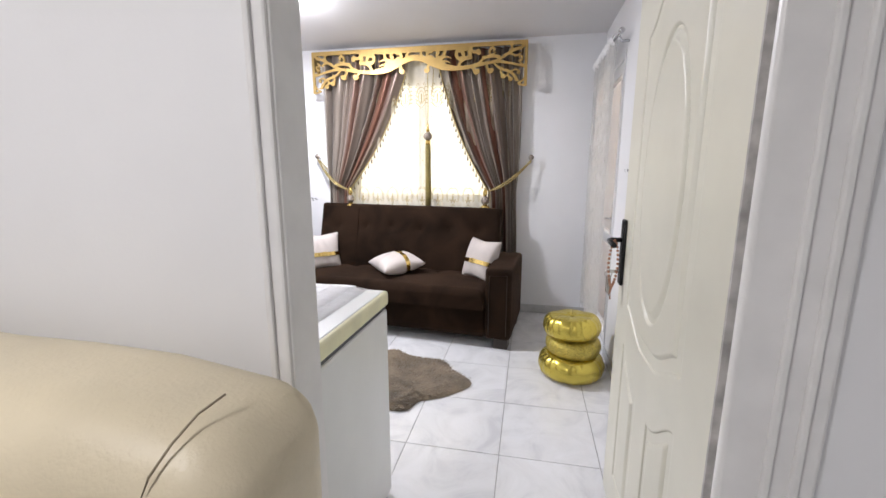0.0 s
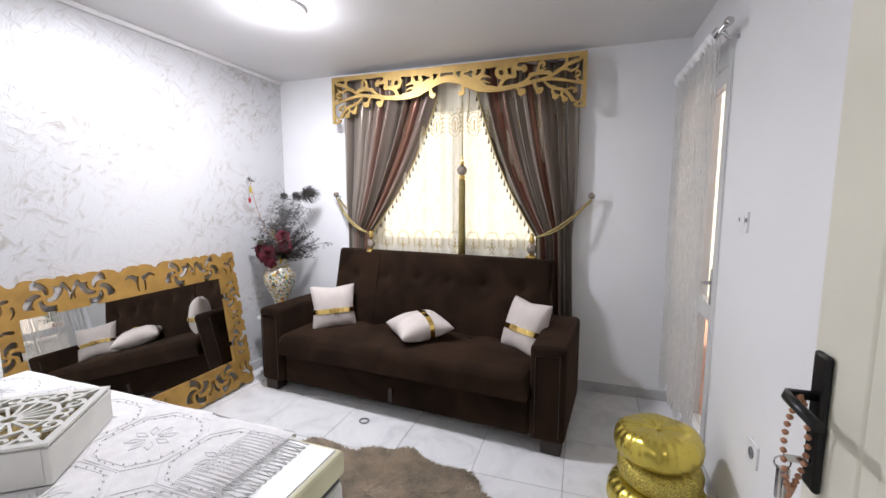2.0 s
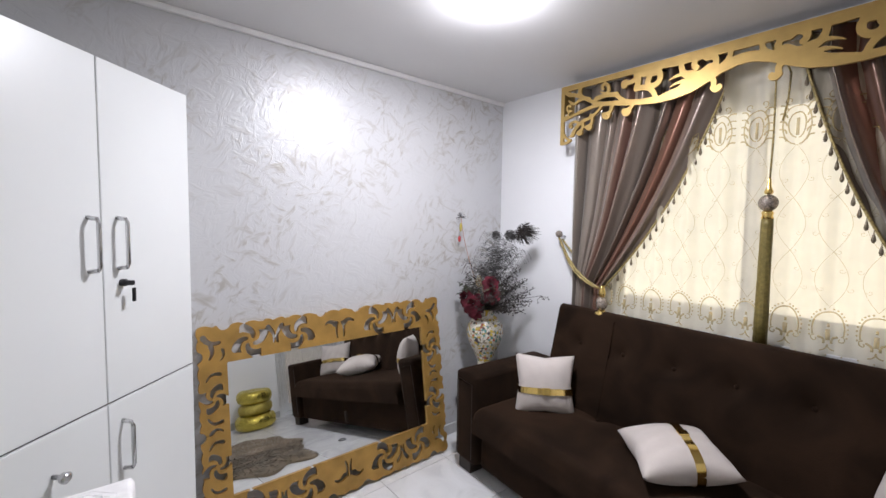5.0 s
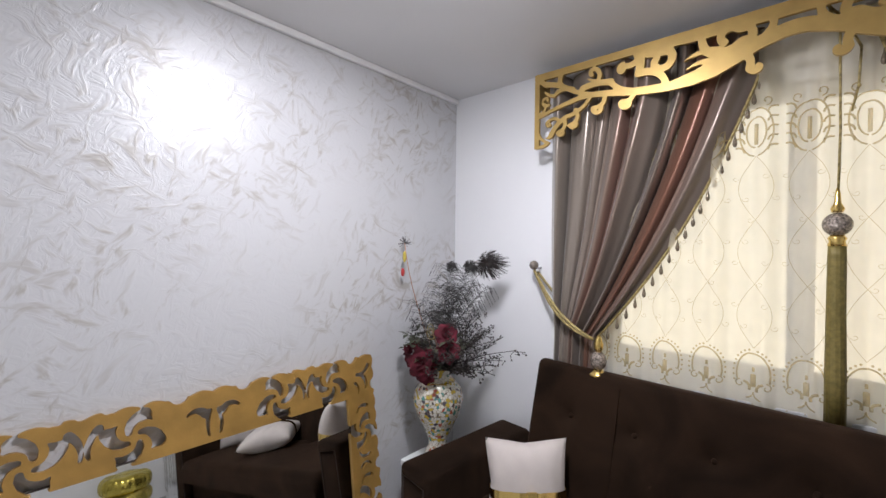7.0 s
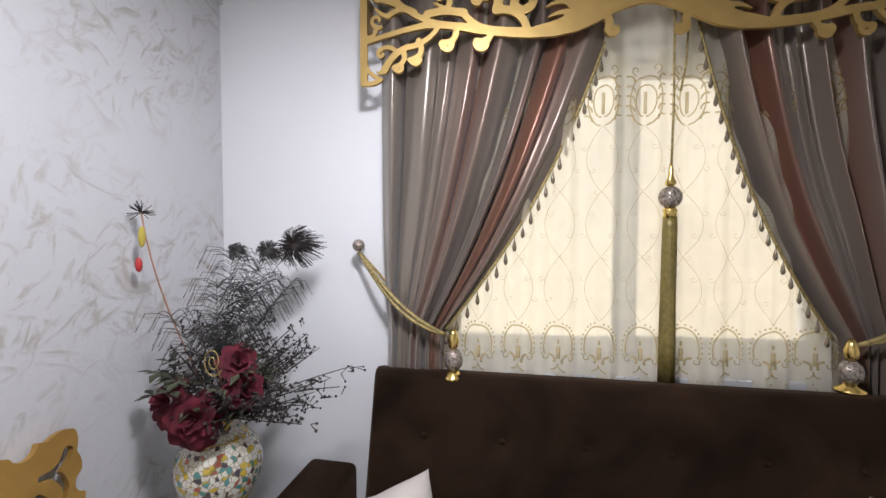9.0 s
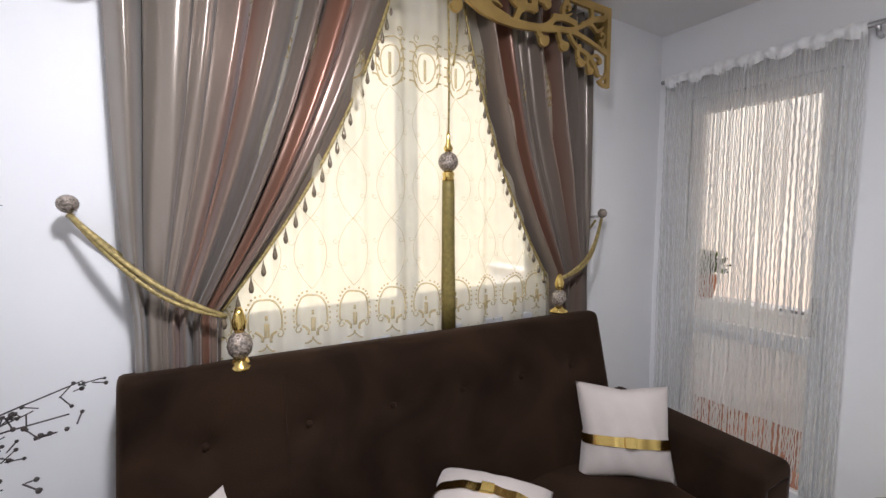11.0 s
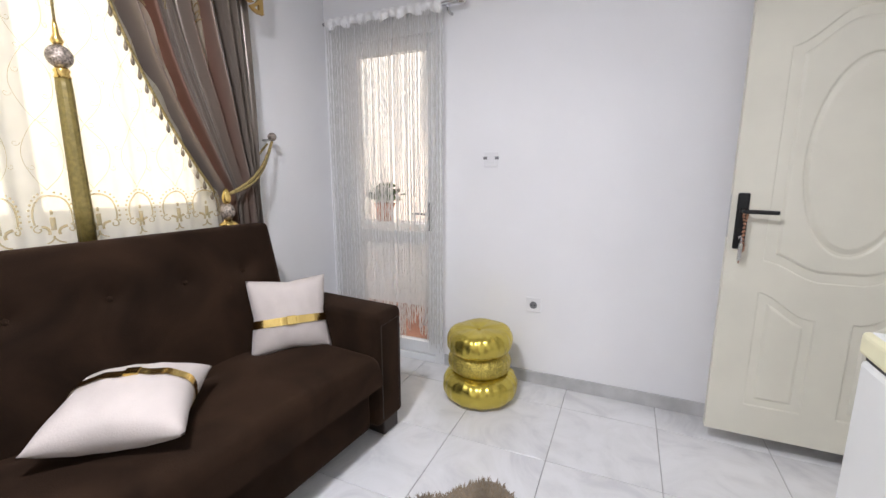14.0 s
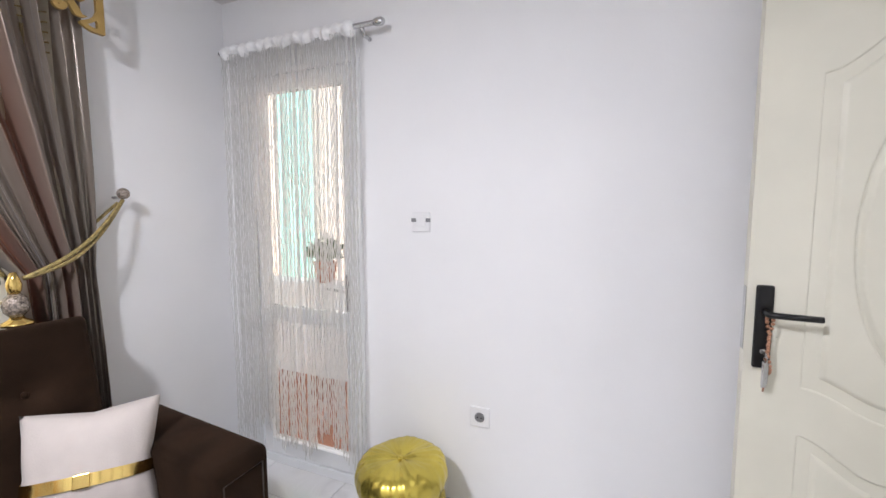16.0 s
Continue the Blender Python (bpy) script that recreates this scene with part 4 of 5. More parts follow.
def pad(w, d, h, tufts=(), nu=90, nv=40, crown=0.015, edge=0.03, pull=0.02, spread=0.05):
    """A closed upholstered block, w x d in plan and h thick; its top is dented at the tufts."""
    bm = bmesh.new()

    def top(u, v):
        x, y = (u - 0.5) * w, (v - 0.5) * d
        ex, ey = min(u, 1 - u) * w, min(v, 1 - v) * d
        z = h
        for e in (ex, ey):
            if e < edge:
                z -= edge - math.sqrt(max(0, edge ** 2 - (edge - e) ** 2))
        z += crown * math.sin(math.pi * u) ** 0.5 * math.sin(math.pi * v) ** 0.5 if 0 < u < 1 and 0 < v < 1 else 0
        for a, b in tufts:
            q = math.hypot(x - a, y - b)
            z -= pull * math.exp(-(q / spread) ** 1.3)
        return (x, y, z)

    vs = [[bm.verts.new(top(i / nu, j / nv)) for i in range(nu + 1)] for j in range(nv + 1)]
    for j in range(nv):
        for i in range(nu):
            bm.faces.new((vs[j][i], vs[j][i + 1], vs[j + 1][i + 1], vs[j + 1][i])).smooth = True
    rim = [vs[0][i] for i in range(nu + 1)] + [vs[j][nu] for j in range(1, nv + 1)] + [vs[nv][i] for i in range(nu - 1, -1, -1)] + [vs[j][0] for j in range(nv - 1, 0, -1)]
    low = [bm.verts.new((v.co.x, v.co.y, 0)) for v in rim]
    for k in range(len(rim)):
        bm.faces.new((rim[k], low[k], low[(k + 1) % len(rim)], rim[(k + 1) % len(rim)]))
    bm.faces.new(low)
    bmesh.ops.recalc_face_normals(bm, faces=bm.faces[:])
    return bm


SW = 1.09
BT = [(-0.66 + 0.264 * k, 0.10) for k in range(6)]
part("base", box(-SW + 0.2, SW - 0.2, 0.03, 0.62, 0.07, 0.30, 0.015), M_velvet, sofa)
ST = [(-0.66 + 0.264 * k, 0.16) for k in range(6)]
seat = part("seat", pad(2 * SW - 0.40, 0.63, 0.145, ST, 140, 50, 0.022, 0.05, 0.022, 0.055), M_velvet, sofa)
seat.matrix_local = pose(0, 0.272, 0.302)
back = part("backrest", pad(1.70, 0.62, 0.13, BT, 160, 64, 0.014, 0.035, 0.042, 0.055), M_velvet, sofa)
BM = pose(0.05, 0.590, 0.692, 76, 0, 0) @ pose(0, 0, 0, 0, 2.6, 0)
back.matrix_local = BM @ pose(0, 0, -0.07)
for a, b in BT:
    part("button", ball(0.011, 8, (a, b, 0.106), (1, 1, 0.5)), M_velvet, back)
for a, b in ST:
    part("button", ball(0.010, 8, (a, b, 0.147), (1, 1, 0.5)), M_velvet, seat)
part("seam", box(-0.462, -0.458, -0.28, 0.26, 0.132, 0.1425), M_velvet, back)
for sx in (-1, 1):
    x0, x1 = sorted((sx * SW, sx * (SW - 0.195)))
    arm = part("arm", box(x0, x1, -0.01, 0.68, 0.075, 0.615, 0.028, 4), M_velvet, sofa, smooth=True)
    part("piping", tube([((x0 + x1) / 2 - 0.065 * sx, -0.012, 0.11), ((x0 + x1) / 2 - 0.065 * sx, -0.012, 0.56), ((x0 + x1) / 2 + 0.065 * sx, -0.012, 0.57), ((x0 + x1) / 2 + 0.065 * sx, -0.012, 0.11)], 0.0025, 5), M_foot, arm)
    for y in (0.06, 0.60):
        part("foot", box(min(sx * (SW - 0.02), sx * (SW - 0.13)), max(sx * (SW - 0.02), sx * (SW - 0.13)), y - 0.05, y + 0.05, 0, 0.075, 0.006), M_foot, sofa)
ring = part("pull_ring", tube([(0.03 * math.cos(a), -0.045 + 0.028 * math.sin(a), 0.006) for a in np.linspace(0, 2 * math.pi, 19)], 0.005, 6), M_grey, sofa)
ring.matrix_local = pose(-0.12, -0.06, 0)
part("pull_strap", box(-0.015, 0.015, 0.012, 0.03, 0.10, 0.19, 0.003), M_foot, sofa)


# ---- cushions ----
def cushion(m, s, off):
    c = thing("throw_cushion", m, "pale beige suede cushion with a gold band and buckle", "cushion", "cushions on the sofa")

    def surf(side):
        def f(u, v):
            x, y = u * 2 - 1, v * 2 - 1
            pinch = 1 - 0.13 * (1 - abs(x * y)) * max(abs(x), abs(y)) ** 3
            e = max(0.0, (1 - x * x) * (1 - y * y))
            z = side * (0.085 * e ** 0.42 + 0.003 * math.sin(14 * x + 5 * y) * e)
            return (x * s / 2 * pinch, y * s / 2 * pinch, z)
        return f
    bm = grid_mesh(surf(1), 30, 30)
    b2 = grid_mesh(surf(-1), 30, 30)
    me = bpy.data.meshes.new("back")
    b2.to_mesh(me)
    b2.free()
    bm.from_mesh(me)
    bpy.data.meshes.remove(me)
    bmesh.ops.remove_doubles(bm, verts=bm.verts[:], dist=0.0005)
    bmesh.ops.recalc_face_normals(bm, faces=bm.faces[:])
    part("cover", bm, M_cushion, c)
    hw = 0.017

    def strip(u, v):
        a = u * 2 * math.pi
        p = surf(1 if math.sin(a) >= 0 else -1)(0.5 + 0.5 * math.cos(a), 0.5 + off / s)
        q = Vector((p[0] * 1.012, off + (v - 0.5) * 2 * hw, p[2] * 1.02 + (0.003 if p[2] > 0 else -0.003)))
        return q
    bd = part("gold_band", grid_mesh(strip, 60, 1, closed_u=True), M_brass, c, "shiny gold leather band")
    part("buckle", box(-0.020, 0.020, off - 0.020, off + 0.020, 0.084, 0.093, 0.003), M_brass, bd, "small gold buckle")
    return c


cushion(Matrix.Translation((-1.80, 3.36, 0.595)) @ pose(0, 0, 0, 76, 0, 42), 0.33, -0.03)
cushion(Matrix.Translation((-1.075, 3.275, 0.545)) @ pose(0, 0, 0, 5, 2, -48), 0.365, 0.035)
cushion(Matrix.Translation((-0.365, 3.335, 0.590)) @ pose(0, 0, 0, 69, 0, -41), 0.345, -0.03)

# ---- gold poufs ----
pouf_mesh = {}


def pouf(x, y, z, r, h, material, label, tilt=0):
    p = thing("pouf", pose(x, y, z, tilt, tilt * 0.6, 0), label, "pouf", "stack of gold poufs")
    prof = []
    n = 22
    for k in range(n + 1):
        a = -math.pi / 2 + math.pi * k / n
        prof.append((max(0.006, r * (0.55 + 0.45 * max(0, math.cos(a)) ** 0.7) if abs(math.sin(a)) < 0.985 else r * 0.55 * (1 - (abs(math.sin(a)) - 0.985) / 0.015)), h / 2 + h / 2 * math.copysign(abs(math.sin(a)) ** 0.9, math.sin(a))))
    prof = [(r * 0.04, h * 0.02)] + [q for q in prof if q[0] > r * 0.2] + [(r * 0.3, h * 0.985), (r * 0.12, h * 0.95), (r * 0.03, h * 0.93)]
    bm = lathe(prof, 144, fold=lambda a, q, zz: 1 + 0.010 * math.sin(24 * a) + 0.008 * math.sin(11 * a + zz * 40))
    for v in bm.verts:
        a, q = math.atan2(v.co.y, v.co.x), min(1, math.hypot(v.co.x, v.co.y) / r)
        if v.co.z > h * 0.4:
            v.co.z += 0.0045 * (abs(math.sin(14 * a + 0.4 * math.sin(3 * a))) - 0.5) * q * (1.2 - q * 0.6) + 0.003 * math.sin(5 * a)
    part("cover", bm, material, p)
    b = part("button", ball(0.014, 10, (0, 0, h * 0.945), (1, 1, 0.5)), material, p)
    return p


pouf(0.310, 2.640, 0.0, 0.205, 0.155, M_foil, "large round gold foil floor pouf at the bottom of the stack")
pouf(0.315, 2.650, 0.150, 0.172, 0.12, M_glitter, "round gold glitter pouf in the middle of the stack", 2)
pouf(0.305, 2.640, 0.265, 0.178, 0.14, M_foil, "round pleated gold foil pouf on top of the stack", -3)

# ---- fur rug ----
rug = tagged(new("fur_rug", None), "taupe sheepskin-shaped shaggy rug on the tiles", "rug")
RC = Vector((-0.96, 2.33, 0))


def rug_r(a):
    base = 1 / math.hypot(math.cos(a) / 0.60, math.sin(a) / 0.355)
    return base * (1 + 0.07 * math.sin(5 * a + 0.6) + 0.04 * math.sin(9 * a + 2) + 0.025 * math.sin(14 * a)
                   + sum(h * math.exp(-((math.degrees(a) - c) / w) ** 2) for h, c, w in ((0.20, 149, 9), (-0.14, 167, 7), (0.12, 184, 9), (-0.10, 133, 7), (0.10, 40, 12))))


def rug_top(u, v):
    a = u * 2 * math.pi
    q = rug_r(a) * (1 - v)
    p = RC + Vector((math.cos(a) * q, math.sin(a) * q, 0))
    p.z = 0.003 + 0.030 * min(1, v * 6) ** 0.5 + 0.004 * noise.noise(p * 14) * min(1, v * 5)
    return p


rb = grid_mesh(rug_top, 160, 40, closed_u=True)
part("pile_base", rb, M_rug, rug)
fur = bmesh.new()
rnd = random.Random(11)
for k in range(9000):
    a = rnd.uniform(0, 2 * math.pi)
    v = 1 - math.sqrt(rnd.uniform(0.0, 1.0))
    p = rug_top(a / (2 * math.pi), v)
    dr = Vector((math.cos(a) + rnd.uniform(-0.9, 0.9), math.sin(a) + rnd.uniform(-0.9, 0.9), 0)).normalized()
    tip = p + dr * rnd.uniform(0.012, 0.026) + Vector((0, 0, rnd.uniform(0.002, 0.012)))
    s = dr.cross(Vector((0, 0, 1))) * 0.0035
    fur.faces.new((fur.verts.new(p - s), fur.verts.new(p + s), fur.verts.new(tip)))
fo = part("fur", fur, M_rug, rug)
fo["kind"] = "stuff"

# ---- corner wardrobe ----
WZ = 1.985
A, B = Vector((-1.775, 1.162)), Vector((-2.325, 1.712))
wd = thing("corner_wardrobe", pose(0, 0, 0), "white laminate corner wardrobe with diagonal doors", "wardrobe")
ins = 0.02
part("body", prism([(A.x - 0.004, YS + 0.002), (A.x - 0.004, A.y - ins), (A.x - ins * 0.9, A.y - 0.01), (B.x - 0.012, B.y - 0.014), (B.x - ins, B.y), (XW + 0.014, B.y), (XW + 0.014, YS + 0.002)], 0.0, WZ), M_white_lam, wd)
dirv = (B - A).normalized()
ang = math.degrees(math.atan2(dirv.y, dirv.x))
LEN = (B - A).length
base = pose(A.x, A.y, 0, 0, 0, ang)
SPL = 0.39


def wdoor(s0, s1, z0, z1, handles):
    d = part("door", box(s0 + 0.002, s1 - 0.002, -0.004, 0.016, z0 + 0.002, z1 - 0.002, 0.0015, 1), M_white_lam, wd)
    d.matrix_local = base
    for s, a, b in handles:
        part("handle", tube([(s, -0.004, a), (s, -0.034, a + 0.004), (s, -0.04, a + 0.016), (s, -0.04, b - 0.016), (s, -0.034, b - 0.004), (s, -0.004, b)], 0.0065, 8), M_chrome, d, "chrome bow handle")
    return d


wdoor(0, SPL, 0.925, WZ, [(SPL - 0.045, 1.345, 1.505)])
d2 = wdoor(SPL, LEN, 0.925, WZ, [(SPL + 0.055, 1.345, 1.505)])
wdoor(0, SPL, 0.06, 0.922, [])
wdoor(SPL, LEN, 0.06, 0.922, [(SPL + 0.05, 0.69, 0.85)])
part("gap", box(0, LEN, 0.005, 0.012, 0.06, WZ - 0.01), M_gap, wd).matrix_local = base
part("lock", lathe([(0.012, 0), (0.012, 0.014), (0.008, 0.02)], 14), M_black, d2).matrix_local = pose(SPL + 0.065, -0.004, 1.298, 90, 0, 0)
key = part("key", box(-0.008, 0.008, -0.045, -0.02, 1.290, 1.306, 0.004), M_black, d2)
key.matrix_local = pose(SPL + 0.065, 0, 0)
key = part("spare_key", box(-0.007, 0.007, -0.034, -0.030, 1.235, 1.28, 0.003), M_black, d2)
key.matrix_local = pose(SPL + 0.08, 0, 0)
knob = part("knob", lathe([(0.006, 0), (0.006, 0.02), (0.014, 0.03), (0.016, 0.042), (0.008, 0.048)], 14), M_chrome, wd, "chrome knob")
knob.matrix_local = base @ pose(0.215, -0.004, 0.80, 90, 0, 0)
part("side_joint", box(A.x - 0.006, A.x - 0.0005, YS + 0.003, A.y - ins - 0.001, 0.922, 0.925), M_gap, wd)

# ---- mirror leaning on the pearl wall ----
MW, MH = 1.41, 1.01


def mirror_field(X, Z):
    """Gold board with scalloped outline and leaf cut-outs; the glass shows in the middle."""
    gx0, gx1, gz0, gz1 = 0.125, MW - 0.15, 0.21, 0.828
    xs, zs = X, Z
    dx = np.minimum(xs, MW - xs)
    dz = np.minimum(zs, MH - zs)
    wav_x = 0.010 * np.abs(np.sin(np.pi * xs / 0.0705)) - 0.012
    wav_z = 0.008 * np.abs(np.sin(np.pi * zs / 0.0631)) - 0.010
    outer = np.maximum(-(dx + wav_z), -(dz + wav_x))
    for q in (0.085, 0.425, 0.575, 0.915):
        outer = np.maximum(outer, 0.030 - np.hypot(xs - q * MW, dz))
    for q in (0.21, 0.245, 0.29):
        outer = np.maximum(outer, 0.012 - np.minimum(np.hypot(xs - q * MW, dz), np.hypot(xs - (1 - q) * MW, dz)))
    for q in (0.14, 0.5, 0.86):
        outer = np.maximum(outer, 0.026 - np.hypot(dx, zs - q * MH))
    inner = f_box(xs, zs, gx0, gx1, gz0, gz1)
    f = np.maximum(outer, -inner)
    holes = np.full(X.shape, 9.0)

    def pinwheel(cx, cz, r, m):
        """Four comma-shaped holes that turn about a centre."""
        out = np.full(X.shape, 9.0)
        for q in range(4):
            a = math.radians(90 * q + 25)
            pts = [(cx + m * r * s * math.cos(a + 1.5 * s), cz + r * s * math.sin(a + 1.5 * s)) for s in (0.32, 0.5, 0.68, 0.86, 1.02)]
            out = np.minimum(out, f_stroke(xs, zs, pts, r * 0.13, r * 0.29))
            tip = [pts[-1], (cx + m * r * 0.92 * math.cos(a + 1.95), cz + r * 0.92 * math.sin(a + 1.95))]
            out = np.minimum(out, f_stroke(xs, zs, tip, r * 0.27, r * 0.04))
        return out

    for zc, hh, sg in (((gz1 + MH) / 2 - 0.004, 0.070, 1), (gz0 / 2 + 0.006, 0.076, -1)):
        # turning leaf groups with a two-drop palmette between them
        for q, m in ((0.165, 1), (0.335, -1), (0.665, 1), (0.835, -1)):
            holes = np.minimum(holes, pinwheel(q * MW, zc - 0.004 * sg, hh, m))
        for q in (0.25, 0.75):
            for side in (-1, 1):
                holes = np.minimum(holes, f_stroke(xs, zs, bow((q * MW + side * 0.010, zc - sg * 0.030), (q * MW + side * 0.034, zc + sg * 0.050), side * sg * 0.14), 0.005, 0.012))
        # palm in the middle
        for side in (-1, 1):
            holes = np.minimum(holes, f_stroke(xs, zs, bow((0.5 * MW + side * 0.018, zc - sg * 0.062), (0.5 * MW + side * 0.014, zc + sg * 0.020), -side * 0.08), 0.005, 0.008))
            holes = np.minimum(holes, f_stroke(xs, zs, bow((0.5 * MW + side * 0.028, zc + sg * 0.012), (0.5 * MW + side * 0.085, zc + sg * 0.018), side * sg * 0.25), 0.015, 0.005))
        # corner leaves
        for xa, side in ((0.0, 1), (MW, -1)):
            holes = np.minimum(holes, f_stroke(xs, zs, bow((xa + side * 0.030, zc + sg * 0.040), (xa + side * 0.095, zc + sg * 0.010), -side * sg * 0.2), 0.013, 0.008))
            holes = np.minimum(holes, f_stroke(xs, zs, bow((xa + side * 0.060, zc - sg * 0.005), (xa + side * 0.052, zc - sg * 0.060), 0.15), 0.011, 0.006))
            holes = np.minimum(holes, f_stroke(xs, zs, bow((xa + side * 0.108, zc - sg * 0.025), (xa + side * 0.094, zc - sg * 0.075), 0.2), 0.007, 0.003))
    for xc, hh in ((gx0 / 2 + 0.004, 0.054), ((gx1 + MW) / 2 - 0.004, 0.062)):
        for cz, m in ((0.36, 1), (0.67, -1)):
            holes = np.minimum(holes, pinwheel(xc, cz, hh, m))
            for side in (-1, 1):
                holes = np.minimum(holes, f_stroke(xs, zs, bow((xc - 0.03, cz + side * 0.085), (xc + 0.026, cz + side * 0.108), side * 0.25), 0.004, 0.009))
        holes = np.minimum(holes, f_stroke(xs, zs, bow((xc - 0.02, 0.515), (xc + 0.03, 0.515), 0.3), 0.010, 0.003))
    return np.maximum(f, -holes)


lean = math.degrees(math.asin(0.140 / MH))
mir = thing("wall_mirror", Matrix.Translation((-2.425, 1.760, 0.012)) @ pose(0, 0, 0, 0, 0, 89.2) @ pose(0, 0, 0, -lean, 0, 0), "large mirror in a gold fretwork frame leaning on the wall", "mirror")
part("fretwork_frame", fretwork(mirror_field, -0.008, MW + 0.008, -0.008, MH + 0.008, 0.006, 0.016), M_gold_dark, mir, "gold fretwork frame with leaf cut-outs")
part("glass", box(0.115, MW - 0.14, 0.010, 0.014, 0.20, 0.838), M_mirror, mir)
part("inner_edge", box(0.112, MW - 0.137, 0.0165, 0.019, 0.195, 0.842), M_foot, mir)

# ---- chest freezer with lace cloth and box ----
fz = thing("chest_freezer", pose(-0.525, YS + 0.012, 0, 0, 0, -1.5), "white chest freezer with a yellowed lid edge", "freezer")
FW, FD = 1.145, 0.65
part("body", box(-FW, 0, 0.01, FD, 0.02, 0.80, 0.012), M_freezer, fz)
part("lid_seal", box(-FW + 0.006, -0.006, 0.012, FD - 0.008, 0.80, 0.812), M_gap, fz)
lid = part("lid", box(-FW - 0.003, 0.003, 0.006, FD + 0.006, 0.812, 0.868, 0.012, 3), M_seal, fz, "yellowed plastic lid")
part("lid_top", box(-FW + 0.012, -0.012, 0.02, FD - 0.008, 0.866, 0.8705, 0.002, 1), M_freezer, lid)
part("hinge", box(-0.9, -0.8, -0.002, 0.012, 0.76, 0.85, 0.003), M_grey, fz)

cloth = thing("lace_tablecloth", pose(-0.525, YS + 0.012, 0.8715, 0, 0, -1.5), "white lace tablecloth with crochet squares over the freezer", "tablecloth")
CX0, CX1, CY0, CY1 = -FW + 0.01, -0.13, 0.02, FD + 0.04


def cloth_at(x, y):
    z = 0.004 + 0.0025 * noise.noise(Vector((x * 9, y * 9, 0)))
    lim = FD + 0.012
    if y > lim:
        return Vector((x, lim + 0.003 + 0.004 * math.sin(x * 60), z - (y - lim) * 1.0 - 0.003))
    return Vector((x, y, z))


part("cloth", grid_mesh(lambda u, v: cloth_at(CX0 + (CX1 - CX0) * u, CY0 + (CY1 - CY0) * v + (0.018 * math.sin(u * 30) if v > 0.97 else 0)), 110, 70), M_lace, cloth)
lace = bmesh.new()


def cthread(pts, r):
    tube([cloth_at(x, y) + Vector((0, 0, 0.0005)) for x, y in pts], r * 0.42, 4, lace)


for i in range(5):
    for j in range(3):
        cx, cy = CX0 + 0.11 + 0.205 * i, 0.125 + 0.205 * j
        for off in (0.10, 0.088):
            cthread([(cx + sx * off, cy + sy * off) for sx, sy in ((-1, -0.55), (-0.55, -1), (0.55, -1), (1, -0.55), (1, 0.55), (0.55, 1), (-0.55, 1), (-1, 0.55), (-1, -0.55))], 0.0022)
        for q in range(8):
            a = q * math.pi / 4
            cthread([(cx + r * math.cos(a + b), cy + r * math.sin(a + b)) for r, b in ((0.012, 0), (0.034, 0.25), (0.05, 0), (0.034, -0.25), (0.012, 0))], 0.0028)
        for q in range(28):
            a = 2 * math.pi * q / 28
            r = 0.094
            ball(0.0022, 5, cloth_at(cx + r * math.cos(a), cy + r * math.sin(a)) + Vector((0, 0, 0.002)), bm=lace)
for k in range(120):
    y = CY0 + (FD - 0.02 - CY0) * k / 119
    cthread([(CX1 - 0.10, y), (CX1 - 0.05, y + 0.004 * (k % 2)), (CX1 + 0.006, y)], 0.0022)
part("crochet", lace, M_lace, cloth, "raised crochet squares and flowers")
fringe = bmesh.new()
for k in range(90):
    y = CY0 + (FD - 0.02 - CY0) * k / 89
    tube([(CX1, y, 0.006), (CX1 + 0.03, y + 0.003 * (k % 3 - 1), 0.005), (CX1 + 0.055, y + 0.004 * (k % 2), 0.0015)], 0.0013, 4, fringe)
part("fringe", fringe, M_lace, cloth)

# fretwork box on the cloth
ang_b = 126.2
bx = thing("fretwork_box", Matrix.Translation((-0.942, 1.159, 0.879)) @ pose(0, 0, 0, 0, 0, ang_b), "ivory wooden box with a pierced rosette lid", "box")
BL, BW, BH = 0.245, 0.245, 0.070
for a in ((0, BL, 0, 0.012), (0, BL, BW - 0.012, BW), (0, 0.012, 0.0122, BW - 0.0122), (BL - 0.012, BL, 0.0122, BW - 0.0122)):
    part("side", box(*a, 0, BH, 0.002), M_box, bx)
part("bottom", box(0.012, BL - 0.012, 0.012, BW - 0.012, 0.001, 0.05), M_box_in, bx, "gilt lining")


def lid_field(X, Z):
    cx, cz = BL / 2, BW / 2
    f = -f_box(X, Z, 0.014, BL - 0.014, 0.014, BW - 0.014)
    f = np.maximum(f, f_box(X, Z, 0, BL, 0, BW))
    r, a = np.hypot(X - cx, Z - cz), np.arctan2(Z - cz, X - cx)
    f = np.minimum(f, np.abs(r - 0.074) - 0.004)
    f = np.minimum(f, np.abs(r - 0.016) - 0.004)
    petal = np.abs(((a / (2 * np.pi) * 18) % 1) - 0.5) / 18 * 2 * np.pi * r
    f = np.minimum(f, np.maximum(petal - 0.0028 - 0.02 * np.maximum(0, r - 0.055), np.abs(r - 0.045) - 0.031))
    for sx in (-1, 1):
        for sz in (-1, 1):
            q, w = (X - cx) * sx, (Z - cz) * sz
            for px, pz, a0, t in ((0.082, 0.078, 200, 1.0), (0.094, 0.040, 90, -1.0), (0.044, 0.088, 0, 1.0), (0.092, 0.012, 90, 0.9), (0.012, 0.09, 0, -0.9)):
                f = np.minimum(f, f_stroke(q, w, spiral(px, pz, 0.019, a0, t, 0.3, 14), 0.0042, 0.003))
            f = np.minimum(f, f_stroke(q, w, [(0.05, 0.05), (0.112, 0.104)], 0.004, 0.004))
    return f


